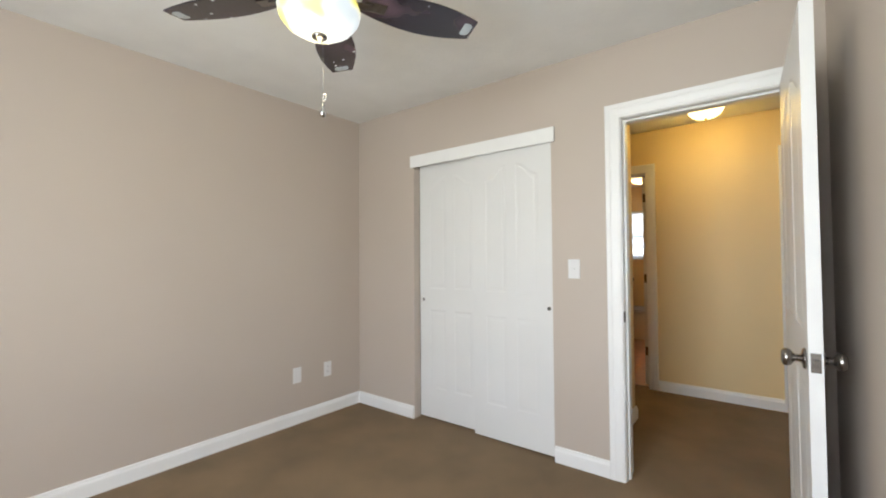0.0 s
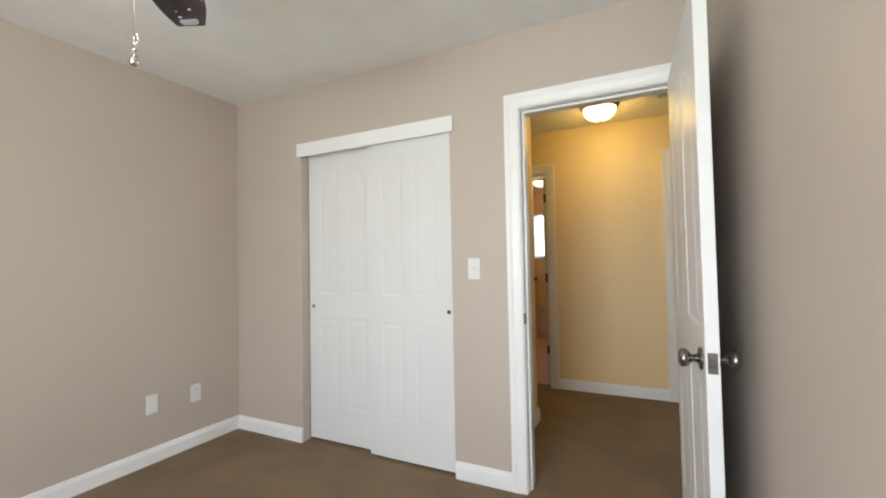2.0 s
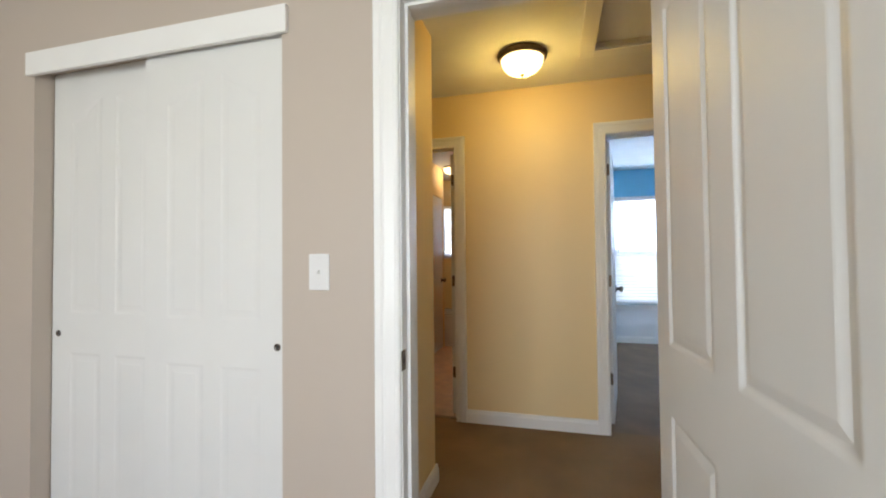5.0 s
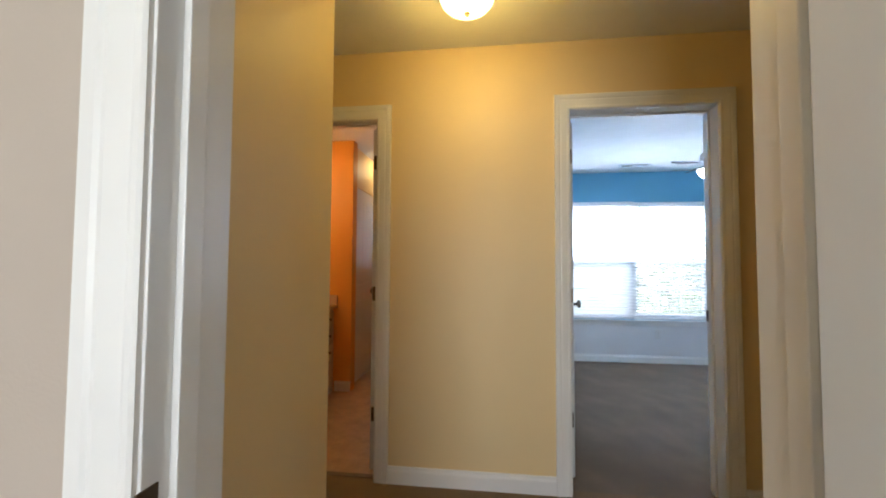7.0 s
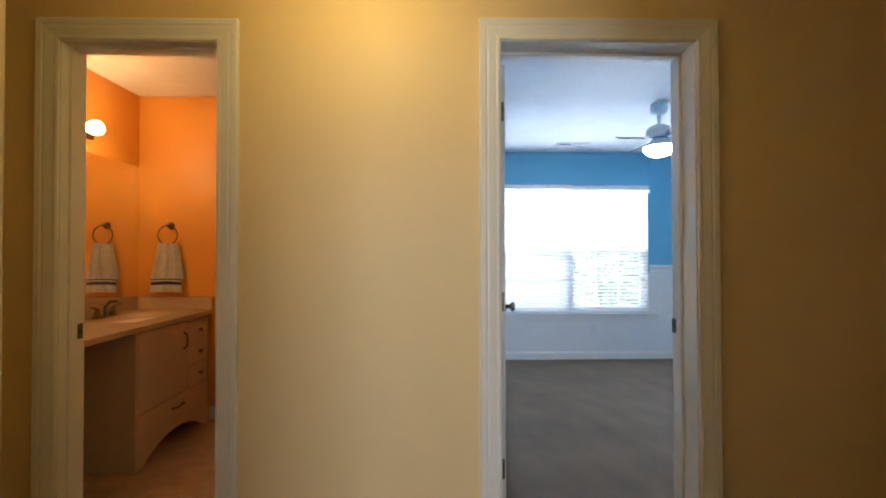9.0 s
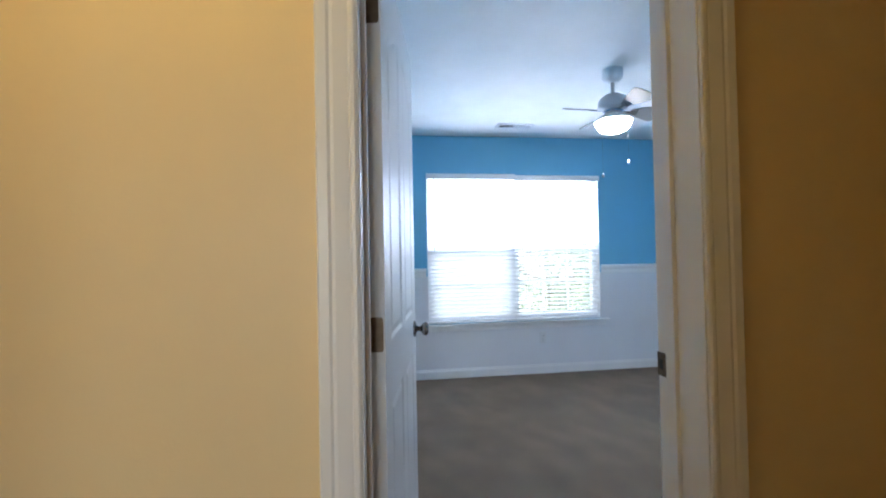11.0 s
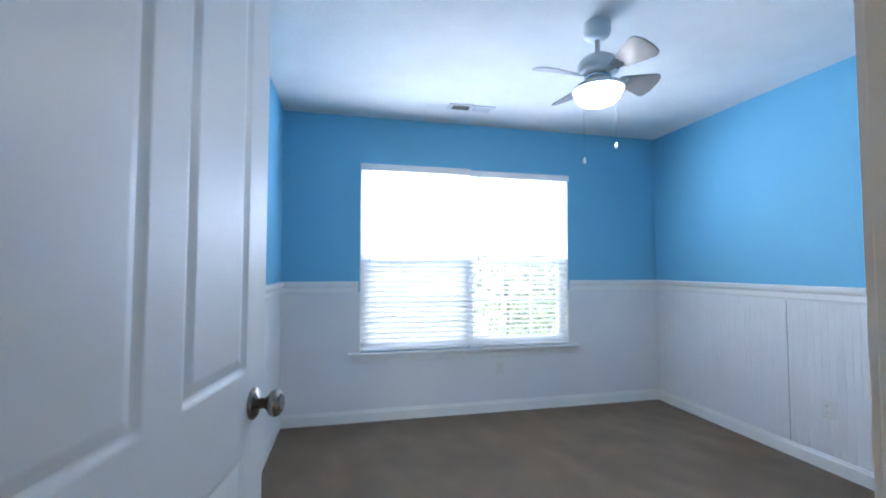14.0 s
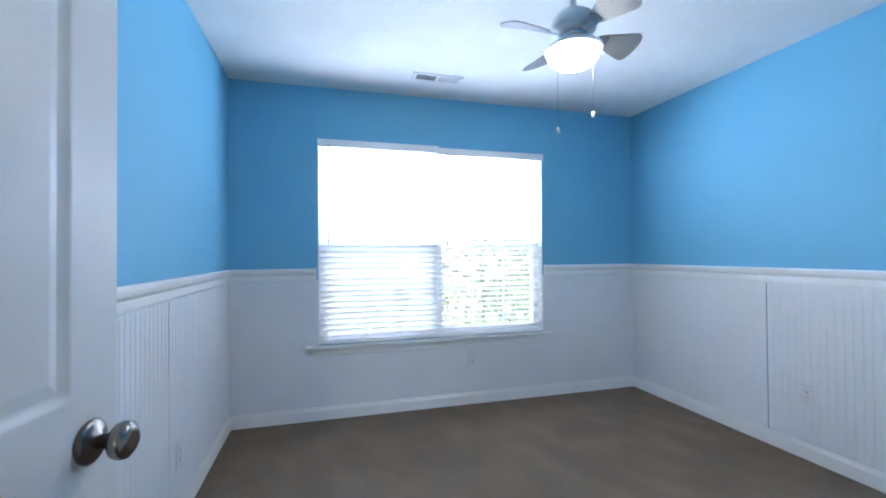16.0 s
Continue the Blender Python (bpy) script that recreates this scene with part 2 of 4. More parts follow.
wall("wall_hall_west", M_YELLOW, [(-2.345, -2.23, 1.02, HY, 0, C)], "cream yellow painted hall wall")
wall("wall_hall_east", M_YELLOW, [(3.2, 3.315, T, HY, 0, C)], "cream yellow painted hall wall")
wall_y("wall_hall_north", M_YELLOW, -2.345, 3.315, HY, HY + half, [(D3[0] - J, D3[1] + J, 0, D3[2] + J), (D2[0] - J, D2[1] + J, 0, D2[2] + J)], "cream yellow painted hall wall")
HB = HY + 0.160
HC = HY + 0.108
wall_y("wall_bath_south", M_ORANGE, -1.96, 0.37, HY + half, HC, [(D3[0] - J, D3[1] + J, 0, D3[2] + J)], "orange painted bathroom wall")
wall("wall_bath_west", M_ORANGE, [(-1.96, -1.845, HC, 5.32, 0, C)], "orange painted bathroom wall")
wall("wall_bath_north", M_ORANGE, [(-1.845, D4[0], 3.505, 3.625, 0, C), (D4[1], 0.37, 3.505, 3.625, 0, C)], "orange painted bathroom wall")
TX, TY = -1.190, 4.44            # linen closet wall in the tub room, and the tub's front
LD = (3.700, 4.375, 2.03)        # linen closet door
# the hall's cream yellow puts the lamp's glow into this wall's colour
wall("wall_linen_closet", M_YELLOW, [(TX - 0.10, TX, 3.625, LD[0], 0, C), (TX - 0.10, TX, LD[1], TY, 0, C), (TX - 0.10, TX, LD[0], LD[1], LD[2], C),
                                     (-1.845, TX - 0.10, TY - 0.06, TY, 0, C)], "linen closet wall with lamplit yellow put into its colour")
wall("wall_bath_east", M_ORANGE, [(0.37, 0.43, HY + half, 5.42, 0, C)], "orange painted bathroom wall")
# cream yellow here stands in for lamplight and daylight on the wall
wall_y("wall_tub_room_north", M_YELLOW, -1.845, 0.37, 5.2, 5.32, [(-1.42, -0.74, 1.21, 2.035)], "wall with a small window, lit yellow put into its colour")
RAIL = 1.06
wall_y("wall_blue_south", M_BLUE, 0.43, 3.955, HY + half, HB, [(D2[0] - J, D2[1] + J, 0, D2[2] + J)], "sky blue painted bedroom wall")
wall("wall_blue_west", M_BLUE, [(0.43, BX0, HB, BY + 0.14, 0, C)], "sky blue wall above white wainscot")
wall("wall_blue_east", M_BLUE, [(BX1, BX1 + T, HB, BY + 0.14, 0, C)], "sky blue wall above white beadboard wainscot")
W = (1.092, 2.918, 0.540, 2.040)
wall_y("wall_blue_window", M_BLUE, BX0, BX1, BY, BY + 0.14, [W], "sky blue wall round a double window")


def slab(name, material, x0, x1, y0, y1, z0, z1, label, category):
    return tagged(part(name, boxes((x0, x1, y0, y1, z0, z1)), material), label, category, kind="structure")


slab("floor_carpet", M_CARPET, -2.46, 3.97, -3.7, HY + 0.05, -0.12, 0.0, "brown cut pile carpet in bedroom and hall", "floor")
slab("floor_carpet_blue_room", M_CARPET_B, 0.37, 3.97, HY + 0.05, 5.42, -0.12, 0.0, "brown cut pile carpet with vacuum marks", "floor")
slab("floor_bath", M_VINYL, -1.965, 0.37, HY + 0.05, 5.32, -0.12, 0.0, "tan patterned vinyl bathroom floor", "floor")
slab("ceiling_bedroom", M_CEIL, -2.46, 0.855, -3.7, half, C, C + 0.1, "white textured bedroom ceiling", "ceiling")
HX = (0.549, 1.165, 0.80, 1.410)   # attic hatch opening
hall_c = boxes((-2.46, HX[0], half, HY + half, C, C + 0.1), (HX[1], 3.97, half, HY + half, C, C + 0.1),
               (HX[0], HX[1], half, HX[2], C, C + 0.1), (HX[0], HX[1], HX[3], HY + half, C, C + 0.1))
tagged(part("ceiling_hall", hall_c, M_CEIL), "white textured hall ceiling", "ceiling", kind="structure")
slab("ceiling_bath", M_CEIL, -1.965, 0.43, HY + half, 5.32, C, C + 0.1, "white textured bathroom ceiling", "ceiling")
slab("ceiling_blue_room", M_CEIL, 0.43, 3.97, HY + half, 5.42, C, C + 0.1, "white knockdown textured ceiling", "ceiling")


# ---- trim ----
BASE_PROFILE = [(0.0, 0.0), (0.016, 0.0), (0.016, 0.066), (0.0145, 0.074), (0.011, 0.080), (0.0095, 0.090), (0.007, 0.094), (0.0, 0.094)]


def baseboard(a, b, out, height=1.0):
    """A moulded skirting from a to b (x, y), standing out along the unit vector out."""
    sts = [lambda p, q=q: (q[0] + out[0] * p[0], q[1] + out[1] * p[0], p[1] * height) for q in (a, b)]
    return tagged(part("baseboard", sweep(BASE_PROFILE, sts), M_TRIM), "white painted moulded baseboard", "baseboard", kind="structure")


CASE = 0.080
CASE_PROFILE = [(0.0, 0.0), (0.0, 0.010), (0.005, 0.013), (0.012, 0.0132), (0.016, 0.012), (0.022, 0.0132), (0.045, 0.017), (0.052, 0.0158),
                (0.058, 0.019), (0.076, 0.020), (0.080, 0.016), (0.080, 0.0)]


def casing(d, y, side, category="trim"):
    """Mitred door casing round the opening d on the face y; side is -1 where the face looks to -y."""
    x0, x1, z = d[0] - 0.004, d[1] + 0.004, d[2] + 0.004
    sts = [lambda p: (x0 - p[0], y + side * p[1], 0.0), lambda p: (x0 - p[0], y + side * p[1], z + p[0]),
           lambda p: (x1 + p[0], y + side * p[1], z + p[0]), lambda p: (x1 + p[0], y + side * p[1], 0.0)]
    return tagged(part("door_casing_trim", sweep(CASE_PROFILE, sts), M_TRIM), "white painted moulded door casing", category, kind="structure")


def jambs(d, y0, y1, stop_y):
    """The lining of a doorway with its stop."""
    th = thing("door_frame", pose(0, 0, 0), "white painted door jamb with stop moulding", "door frame", kind="structure")
    for name, b in (("side_jamb", (d[0] - J, d[0], y0, y1, 0, d[2])), ("side_jamb", (d[1], d[1] + J, y0, y1, 0, d[2])),
                    ("head_jamb", (d[0] - J, d[1] + J, y0, y1, d[2], d[2] + J)),
                    ("stop", (d[0], d[0] + 0.011, stop_y, stop_y + 0.035, 0, d[2])), ("stop", (d[1] - 0.011, d[1], stop_y, stop_y + 0.035, 0, d[2])),
                    ("head_stop", (d[0] + 0.011, d[1] - 0.011, stop_y, stop_y + 0.035, d[2] - 0.011, d[2]))):
        part(name, boxes(b, bevel=0.0015), M_TRIM, th)
    return th


for d, y0, y1, stop_y in ((D1, -0.002, T + 0.002, 0.04), (D2, HY - 0.002, HB + 0.002, HB - 0.074), (D3, HY - 0.002, HC + 0.002, HY + 0.032)):
    jambs(d, y0, y1, stop_y)
    casing(d, y0 + 0.002, -1)
    casing(d, y1 - 0.002, 1)
CW = CASE + 0.004
for a, b, out in (((-2.345, -3.58), (-2.345, 0.0), (1, 0)), ((-2.331, 0.0), (CL[0] - 0.001, 0.0), (0, -1)), ((CL[1] + 0.006, 0.0), (D1[0] - CW, 0.0), (0, -1)),
                  ((D1[1] + CW, 0.0), (0.706, 0.0), (0, -1)), ((0.72, -3.58), (0.72, 0.0), (-1, 0)), ((-2.33, -3.585), (0.706, -3.585), (0, 1)),
                  ((-0.340, T + 0.02), (-0.340, 1.036), (1, 0)), ((-0.340, 1.02), (-2.2, 1.02), (0, 1)), ((D1[1] + CW, T), (3.19, T), (0, 1)),
                  ((D3[1] + CW, HY), (D2[0] - CW, HY), (0, -1)), ((D2[1] + CW, HY), (3.19, HY), (0, -1)), ((-2.2, HY), (D3[0] - CW, HY), (0, -1)),
                  ((BX0, HB), (BX0, BY), (1, 0)), ((BX0 + 0.014, BY), (BX1 - 0.014, BY), (0, -1)), ((BX1, HB), (BX1, BY), (-1, 0)),
                  ((D2[1] + CW, HB), (BX1 - 0.014, HB), (0, 1)), ((-1.30, 3.505), (D4[0], 3.505), (0, -1)), ((D4[1], 3.505), (0.36, 3.505), (0, -1)), ((TX, 3.63), (TX, LD[0] - 0.002), (1, 0))):
    baseboard(a, b, out)

# chair rail round the blue room
RAIL_PROFILE = [(0.0, 0.0), (0.006, 0.0), (0.010, 0.012), (0.010, 0.045), (0.016, 0.052), (0.022, 0.060), (0.026, 0.076), (0.026, 0.088), (0.016, 0.094), (0.0, 0.094)]


def chair_rail(a, b, out, z=1.010):
    sts = [lambda p, q=q: (q[0] + out[0] * p[0], q[1] + out[1] * p[0], z + p[1]) for q in (a, b)]
    return tagged(part("chair_rail_trim", sweep(RAIL_PROFILE, sts), M_TRIM), "white moulded chair rail above the wainscot", "chair rail", kind="structure")


chair_rail((BX0, HB), (BX0, BY), (1, 0))
chair_rail((BX1, HB), (BX1, BY), (-1, 0))
chair_rail((BX0 + 0.010, BY), (W[0] - 0.012, BY), (0, -1))
chair_rail((W[1] + 0.012, BY), (BX1 - 0.010, BY), (0, -1))
chair_rail((D2[1] + CW, HB), (BX1 - 0.026, HB), (0, 1))


def beadboard(a, b, out, z0=0.088, z1=1.020, bead=0.041, depth=0.006, name="wainscot_panel"):
    """A white panel from a to b with vertical bead grooves."""
    bm = bmesh.new()
    a, b, out = Vector((*a, 0)), Vector((*b, 0)), Vector((*out, 0))
    run = b - a
    n = max(1, round(run.length / bead)) if bead else 1
    offs = []
    for i in range(n):
        s, e = i / n, (i + 1) / n
        g = 0.0022 / run.length
        offs += [(s, depth - 0.0014 if bead else depth), (s + g, depth), (e - 2.6 * g, depth), (e - 2.0 * g, depth - 0.0018 if bead else depth), (e - 1.2 * g, depth - 0.0005)]
    offs.append((1.0, depth - 0.0014 if bead else depth))
    offs = [(0.0, 0.0)] + offs + [(1.0, 0.0)]
    lo = [bm.verts.new(a + run * s + out * o + Vector((0, 0, z0))) for s, o in offs]
    hi = [bm.verts.new(a + run * s + out * o + Vector((0, 0, z1))) for s, o in offs]
    for i in range(len(offs) - 1):
        bm.faces.new((lo[i], lo[i + 1], hi[i + 1], hi[i]))
    bm.faces.new(hi)
    bm.faces.new(lo)
    bmesh.ops.recalc_face_normals(bm, faces=bm.faces)
    return tagged(part(name, bm, M_WAINS), "white painted wainscot panel under the chair rail", "wainscot", kind="structure")


beadboard((BX1, 4.018 - 0.003), (BX1, HB + 0.9), (-1, 0))
beadboard((BX1, HB + 0.894), (BX1, HB + 0.001), (-1, 0))
beadboard((BX1, BY), (BX1, 4.018 + 0.003), (-1, 0))
beadboard((BX0, HB), (BX0, 4.046 - 0.003), (1, 0))
beadboard((BX0, 4.046 + 0.003), (BX0, BY), (1, 0))
beadboard((BX0 + 0.007, BY), (W[0] - 0.0, BY), (0, -1), bead=0)
beadboard((W[0], BY), (W[1], BY), (0, -1), z1=0.52, bead=0)
beadboard((W[1], BY), (BX1 - 0.007, BY), (0, -1), bead=0)
beadboard((D2[1] + CW, HB), (BX1 - 0.007, HB), (0, 1))
# dark strips colour in the shade of the open panel seams
for x0, x1, y in ((BX1 - 0.0012, BX1 - 0.0002, 4.018), (BX0 + 0.0002, BX0 + 0.0012, 4.046)):
    tagged(part("wainscot_seam_trim", boxes((x0, x1, y - 0.0029, y + 0.0029, 0.09, 1.015)), M_ATTIC), "dark strip painted as shade in the seam between wainscot panels", "seam", kind="structure")


# ---- doors ----
def panel_outline(x0, x1, z0, z1, rise=0.0, toward=1, inset=0.0, n=10):
    """The outline of one door panel; its head rises in an arch toward the door's middle."""
    x0, x1, z0, z1 = x0 + inset, x1 - inset, z0 + inset, z1 - inset
    pts = [(x0, z0), (x1, z0)]
    for i in range(n + 1):
        s = i / n
        x = x1 + (x0 - x1) * s
        k = s if toward < 0 else 1 - s
        pts.append((x, z1 + rise * (0.5 - 0.5 * math.cos(math.pi * k))))
    return pts


def door_panels(w, h, stile=None):
    """Four panels: two tall ones with arched heads over two short ones."""
    st, mid = stile or 0.105 * w / 0.71 + 0.01, 0.085 * w / 0.71
    inner = (w - 2 * st - mid) / 2
    out = []
    for x0, tow in ((st, 1), (st + inner + mid, -1)):
        out.append((x0, x0 + inner, 0.225, 0.830, 0.0, tow))
        out.append((x0, x0 + inner, 0.990, h - 0.215, 0.085, tow))
    return out


def arch_top(p, x):
    x0, x1, z0, z1, rise, tow = p
    s = min(1, max(0, (x - x0) / (x1 - x0)))
    k = s if tow > 0 else 1 - s
    return z1 + rise * (0.5 - 0.5 * math.cos(math.pi * k))


def leaf_face(panels, w, h, depth=0.0055, ramp=0.010):
    """One moulded door skin in the x-z plane, recessed inside the panel outlines (to -y side 0, recess +y)."""
    xs, zs = {0.0, w}, {0.0, h}
    for x0, x1, z0, z1, rise, tow in panels:
        for e in (x0, x1):
            xs |= {round(e + k * ramp / 2, 5) for k in (-0.6, 0, 1, 2, 2.6)}
        xs |= {round(x0 + (x1 - x0) * k / 12, 5) for k in range(13)}
        zs |= {round(z0 + k * ramp / 2, 5) for k in (-0.6, 0, 1, 2, 2.6)}
        if rise:
            zs |= {round(z1 - 0.02 + (rise + 0.03) * k / 30, 5) for k in range(31)}
        else:
            zs |= {round(z1 + k * ramp / 2, 5) for k in (0.6, 0, -1, -2, -2.6)}
    xs, zs = sorted(xs), sorted(zs)

    def level(x, z):
        for p in panels:
            if p[0] < x < p[1]:
                d = min(x - p[0], p[1] - x, z - p[2], arch_top(p, x) - z)
                if d > 0:
                    s = min(1, d / ramp)
                    return depth * s * s * (3 - 2 * s)
        return 0.0
    verts = [(x, level(x, z), z) for z in zs for x in xs]
    nx = len(xs)
    faces = [(j * nx + i, j * nx + i + 1, (j + 1) * nx + i + 1, (j + 1) * nx + i) for j in range(len(zs) - 1) for i in range(nx - 1)]
    return verts, faces


def raised_panel(p, y, sign, depth=0.0055):
    """The raised field inside a panel's recess; y is the skin's plane, sign the way into the door."""
    bm = bmesh.new()
    x0, x1, z0, z1, rise, tow = p
    rows = []
    for inset, d in ((0.013, depth + 0.0004), (0.030, 0.0018), (0.034, 0.0012)):
        rows.append([bm.verts.new((x, y + sign * d, z)) for x, z in panel_outline(x0, x1, z0, z1, rise, tow, inset)])
    n = len(rows[0])
    for a, b in zip(rows, rows[1:]):
        for i in range(n):
            bm.faces.new((a[i], a[(i + 1) % n], b[(i + 1) % n], b[i]))
    bm.faces.new(rows[-1])
    bmesh.ops.recalc_face_normals(bm, faces=bm.faces)
    return bm


def knob_profile():
    return [(0, 0), (0.032, 0.0), (0.033, 0.004), (0.028, 0.008), (0.014, 0.011), (0.011, 0.016), (0.011, 0.026), (0.016, 0.031),
            (0.025, 0.038), (0.0275, 0.046), (0.026, 0.054), (0.018, 0.060), (0.012, 0.0605), (0, 0.058)]


def add_knob(door, x, z, y, side):
    turn = Matrix.Translation((x, y, z)) @ Matrix.Rotation(radians(90 if side < 0 else -90), 4, "X")
    rose = part("rosette", lathe(knob_profile()[:6] + [(0, 0.016)], 36, turn), M_NICKEL, door, "satin nickel rosette")
    part("door_knob", lathe([(0, 0.012)] + knob_profile()[5:], 36, turn), M_NICKEL, door, "satin nickel round door knob")
    return rose


def rounded_plate(x0, x1, y0, y1, z0, z1, r=0.007):
    """A thin plate across x with rounded corners along its free edge at y1."""
    bm = bmesh.new()
    side = 1 if y1 > y0 else -1
    ring = [(y0, z0)]
    ring += [(y1 - side * (r - r * math.sin(k * math.pi / 10)), z0 + r - r * math.cos(k * math.pi / 10)) for k in range(6)]
    ring += [(y1 - side * (r - r * math.cos(k * math.pi / 10)), z1 - r + r * math.sin(k * math.pi / 10)) for k in range(6)]
    ring.append((y0, z1))
    a, b = [[bm.verts.new((x, *p)) for p in ring] for x in (x0, x1)]
    bm.faces.new(a)
    bm.faces.new(b)
    for i in range(len(ring)):
        j = (i + 1) % len(ring)
        bm.faces.new((a[i], a[j], b[j], b[i]))
    bmesh.ops.recalc_face_normals(bm, faces=bm.faces)
    return bm


def add_hinge(door, x, z, y, plate_dir=1):
    """A butt hinge: barrel of three knuckles and a plate on the leaf's edge."""
    h = part("hinge", rounded_plate(x - 0.0035, x + 0.0005, y - plate_dir * 0.002, y + plate_dir * 0.031, z - 0.042, z + 0.042), M_BRONZE, door, "aged bronze butt hinge")
    for k in range(3):
        part("knuckle", lathe([(0, -0.0145), (0.0062, -0.0145), (0.0062, 0.0145), (0, 0.0145)], 14, Matrix.Translation((x - 0.003, y - plate_dir * 0.006, z + (k - 1) * 0.030))), M_BRONZE, h)
    part("hinge_pin", lathe([(0, -0.046), (0.004, -0.046), (0.004, 0.044), (0.0058, 0.047), (0.0058, 0.050), (0, 0.053)], 12, Matrix.Translation((x - 0.003, y - plate_dir * 0.006, z))), M_BRONZE, h)
    return h


def panel_door(name, m, w, h, label, category="door", knobs=True, hinge_side=0, thick=0.035, kind="structure", both=True, group="", knob_z=0.905, depth=0.0055, stile=None):
    """A moulded four-panel leaf: its hinge edge at x = 0, thickness along y."""
    th = thing(name, m, label, category, group, kind)
    ps = door_panels(w, h, stile)
    v, f = leaf_face(ps, w, h, depth)
    n = len(v)
    t2 = thick / 2
    verts = [(x, -t2 + y, z) for x, y, z in v] + [(x, t2 - y, z) for x, y, z in v]
    faces = list(f) + [tuple(n + i for i in reversed(q)) for q in f]
    me = bpy.data.meshes.new("leaf")
    me.from_pydata(verts, [], faces)
    me.materials.append(M_DOOR)
    me.shade_smooth()
    me.set_sharp_from_angle(angle=radians(35))
    leaf = new("leaf", me)
    leaf.parent = th
    part("edge_band", boxes((-0.001, 0.0, -t2, t2, 0, h), (w, w + 0.001, -t2, t2, 0, h), (0, w, -t2, t2, h, h + 0.001), (0, w, -t2, t2, -0.001, 0)), M_DOOR, th)
    for p in ps:
        part("panel", raised_panel(p, -t2, 1, depth), M_DOOR, th)
        if both:
            part("panel", raised_panel(p, t2, -1, depth), M_DOOR, th)
    if knobs:
        add_knob(th, w - 0.060, knob_z, -t2, -1)
        add_knob(th, w - 0.060, knob_z, t2, 1)
        plate = part("latch_plate", boxes((w + 0.0008, w + 0.0030, -0.0125, 0.0125, knob_z - 0.029, knob_z + 0.029), bevel=0.0008), M_NICKEL, th, "satin nickel latch plate")
        part("latch_bolt", boxes((w + 0.002, w + 0.011, -0.007, 0.007, knob_z - 0.010, knob_z + 0.010), bevel=0.002), M_NICKEL, plate)
    if hinge_side:
        for z in (0.318, 1.023, h - 0.20):
            add_hinge(th, 0.0, z, hinge_side * t2, -hinge_side)
    return th


GAP = 0.012
def turned(x, y, angle, z=GAP):
    return pose(x, y, z, 0, 0, angle)


panel_door("door_1", turned(0.574, -0.012, -87.4), 0.775, 2.002, "white four-panel bedroom door standing open against the wall", hinge_side=1, knob_z=0.902, stile=0.092)
panel_door("door_2", turned(0.681, 2.0675, 81.0), 0.752, 2.032, "white four-panel door swung open into the blue room", hinge_side=1, knob_z=0.918, stile=0.098)
panel_door("door_4", turned(TX - 0.020, LD[0] + 0.004, 90), LD[1] - LD[0] - 0.008, 2.01, "white arched-panel linen closet door, closed")
panel_door("door_3", turned(D3[1] - 0.038, HC + 0.006, 90), 0.570, 2.01, "white panel bathroom door swung open", hinge_side=-1)


def strike_plate(x, y, z, side):
    th = thing("strike_plate", pose(x, y, z), "bronze strike plate on a door jamb", "strike plate")
    part("plate", boxes((0, side * 0.0025, -0.016, 0.016, -0.030, 0.030) if side > 0 else (side * 0.0025, 0, -0.016, 0.016, -0.030, 0.030), bevel=0.0006), M_BRONZE, th)
    s = (0.0024, 0.0032) if side > 0 else (-0.0032, -0.0024)
    # solid dark block, its colour standing for shade in the hole
    part("latch_hole", boxes((*s, -0.007, 0.007, -0.013, 0.013)), M_SLOT, th, "dark block painted as the shade in a latch hole")
    for dz in (-0.023, 0.023):
        part("screw", boxes((s[0], s[1], -0.003, 0.003, dz - 0.003, dz + 0.003)), M_BRONZE, th)
    return th


strike_plate(D1[0], 0.006, 0.905, 1)
strike_plate(D2[1], HB - 0.010, 0.935, -1)
strike_plate(D3[0], HC - 0.020, 0.935, 1)

# closet: two bypass doors behind a valance
CLW = 0.592
for nm, x, y in (("closet_sliding_door", CL[0] + 0.006, 0.086), ("closet_sliding_door", CL[1] - CLW - 0.004, 0.038)):
    c = panel_door(nm, pose(x, y, 0.015), CLW, 1.985, "white four-panel sliding closet door, closed", "closet door", knobs=False, kind="", both=False, depth=0.0023, group="closet sliding doors")
    px = 0.035 if y > 0.05 else CLW - 0.030
    turn = Matrix.Translation((px, -0.0175, 0.905)) @ Matrix.Rotation(radians(90), 4, "X")
    cup = part("finger_pull", lathe([(0, 0.0006), (0.007, 0.0008), (0.0085, 0.003), (0.0115, 0.0035), (0.0125, 0.0)], 20, turn), M_NICKEL, c, "small nickel finger pull")
    part("cup", lathe([(0, 0.0012), (0.0065, 0.0012), (0.0065, 0.0)], 16, turn), M_SLOT, cup)
tagged(part("closet_valance_trim", boxes((CL[0] - 0.024, CL[1] + 0.026, -0.019, -0.0005, 1.955, 2.047), bevel=0.003), M_TRIM), "white painted board hiding the closet track", "valance", kind="structure")
tagged(part("closet_floor_guide", boxes((-1.16, -1.10, 0.055, 0.069, 0.0, 0.03), bevel=0.003), M_PLATE), "small white plastic floor guide", "door guide")


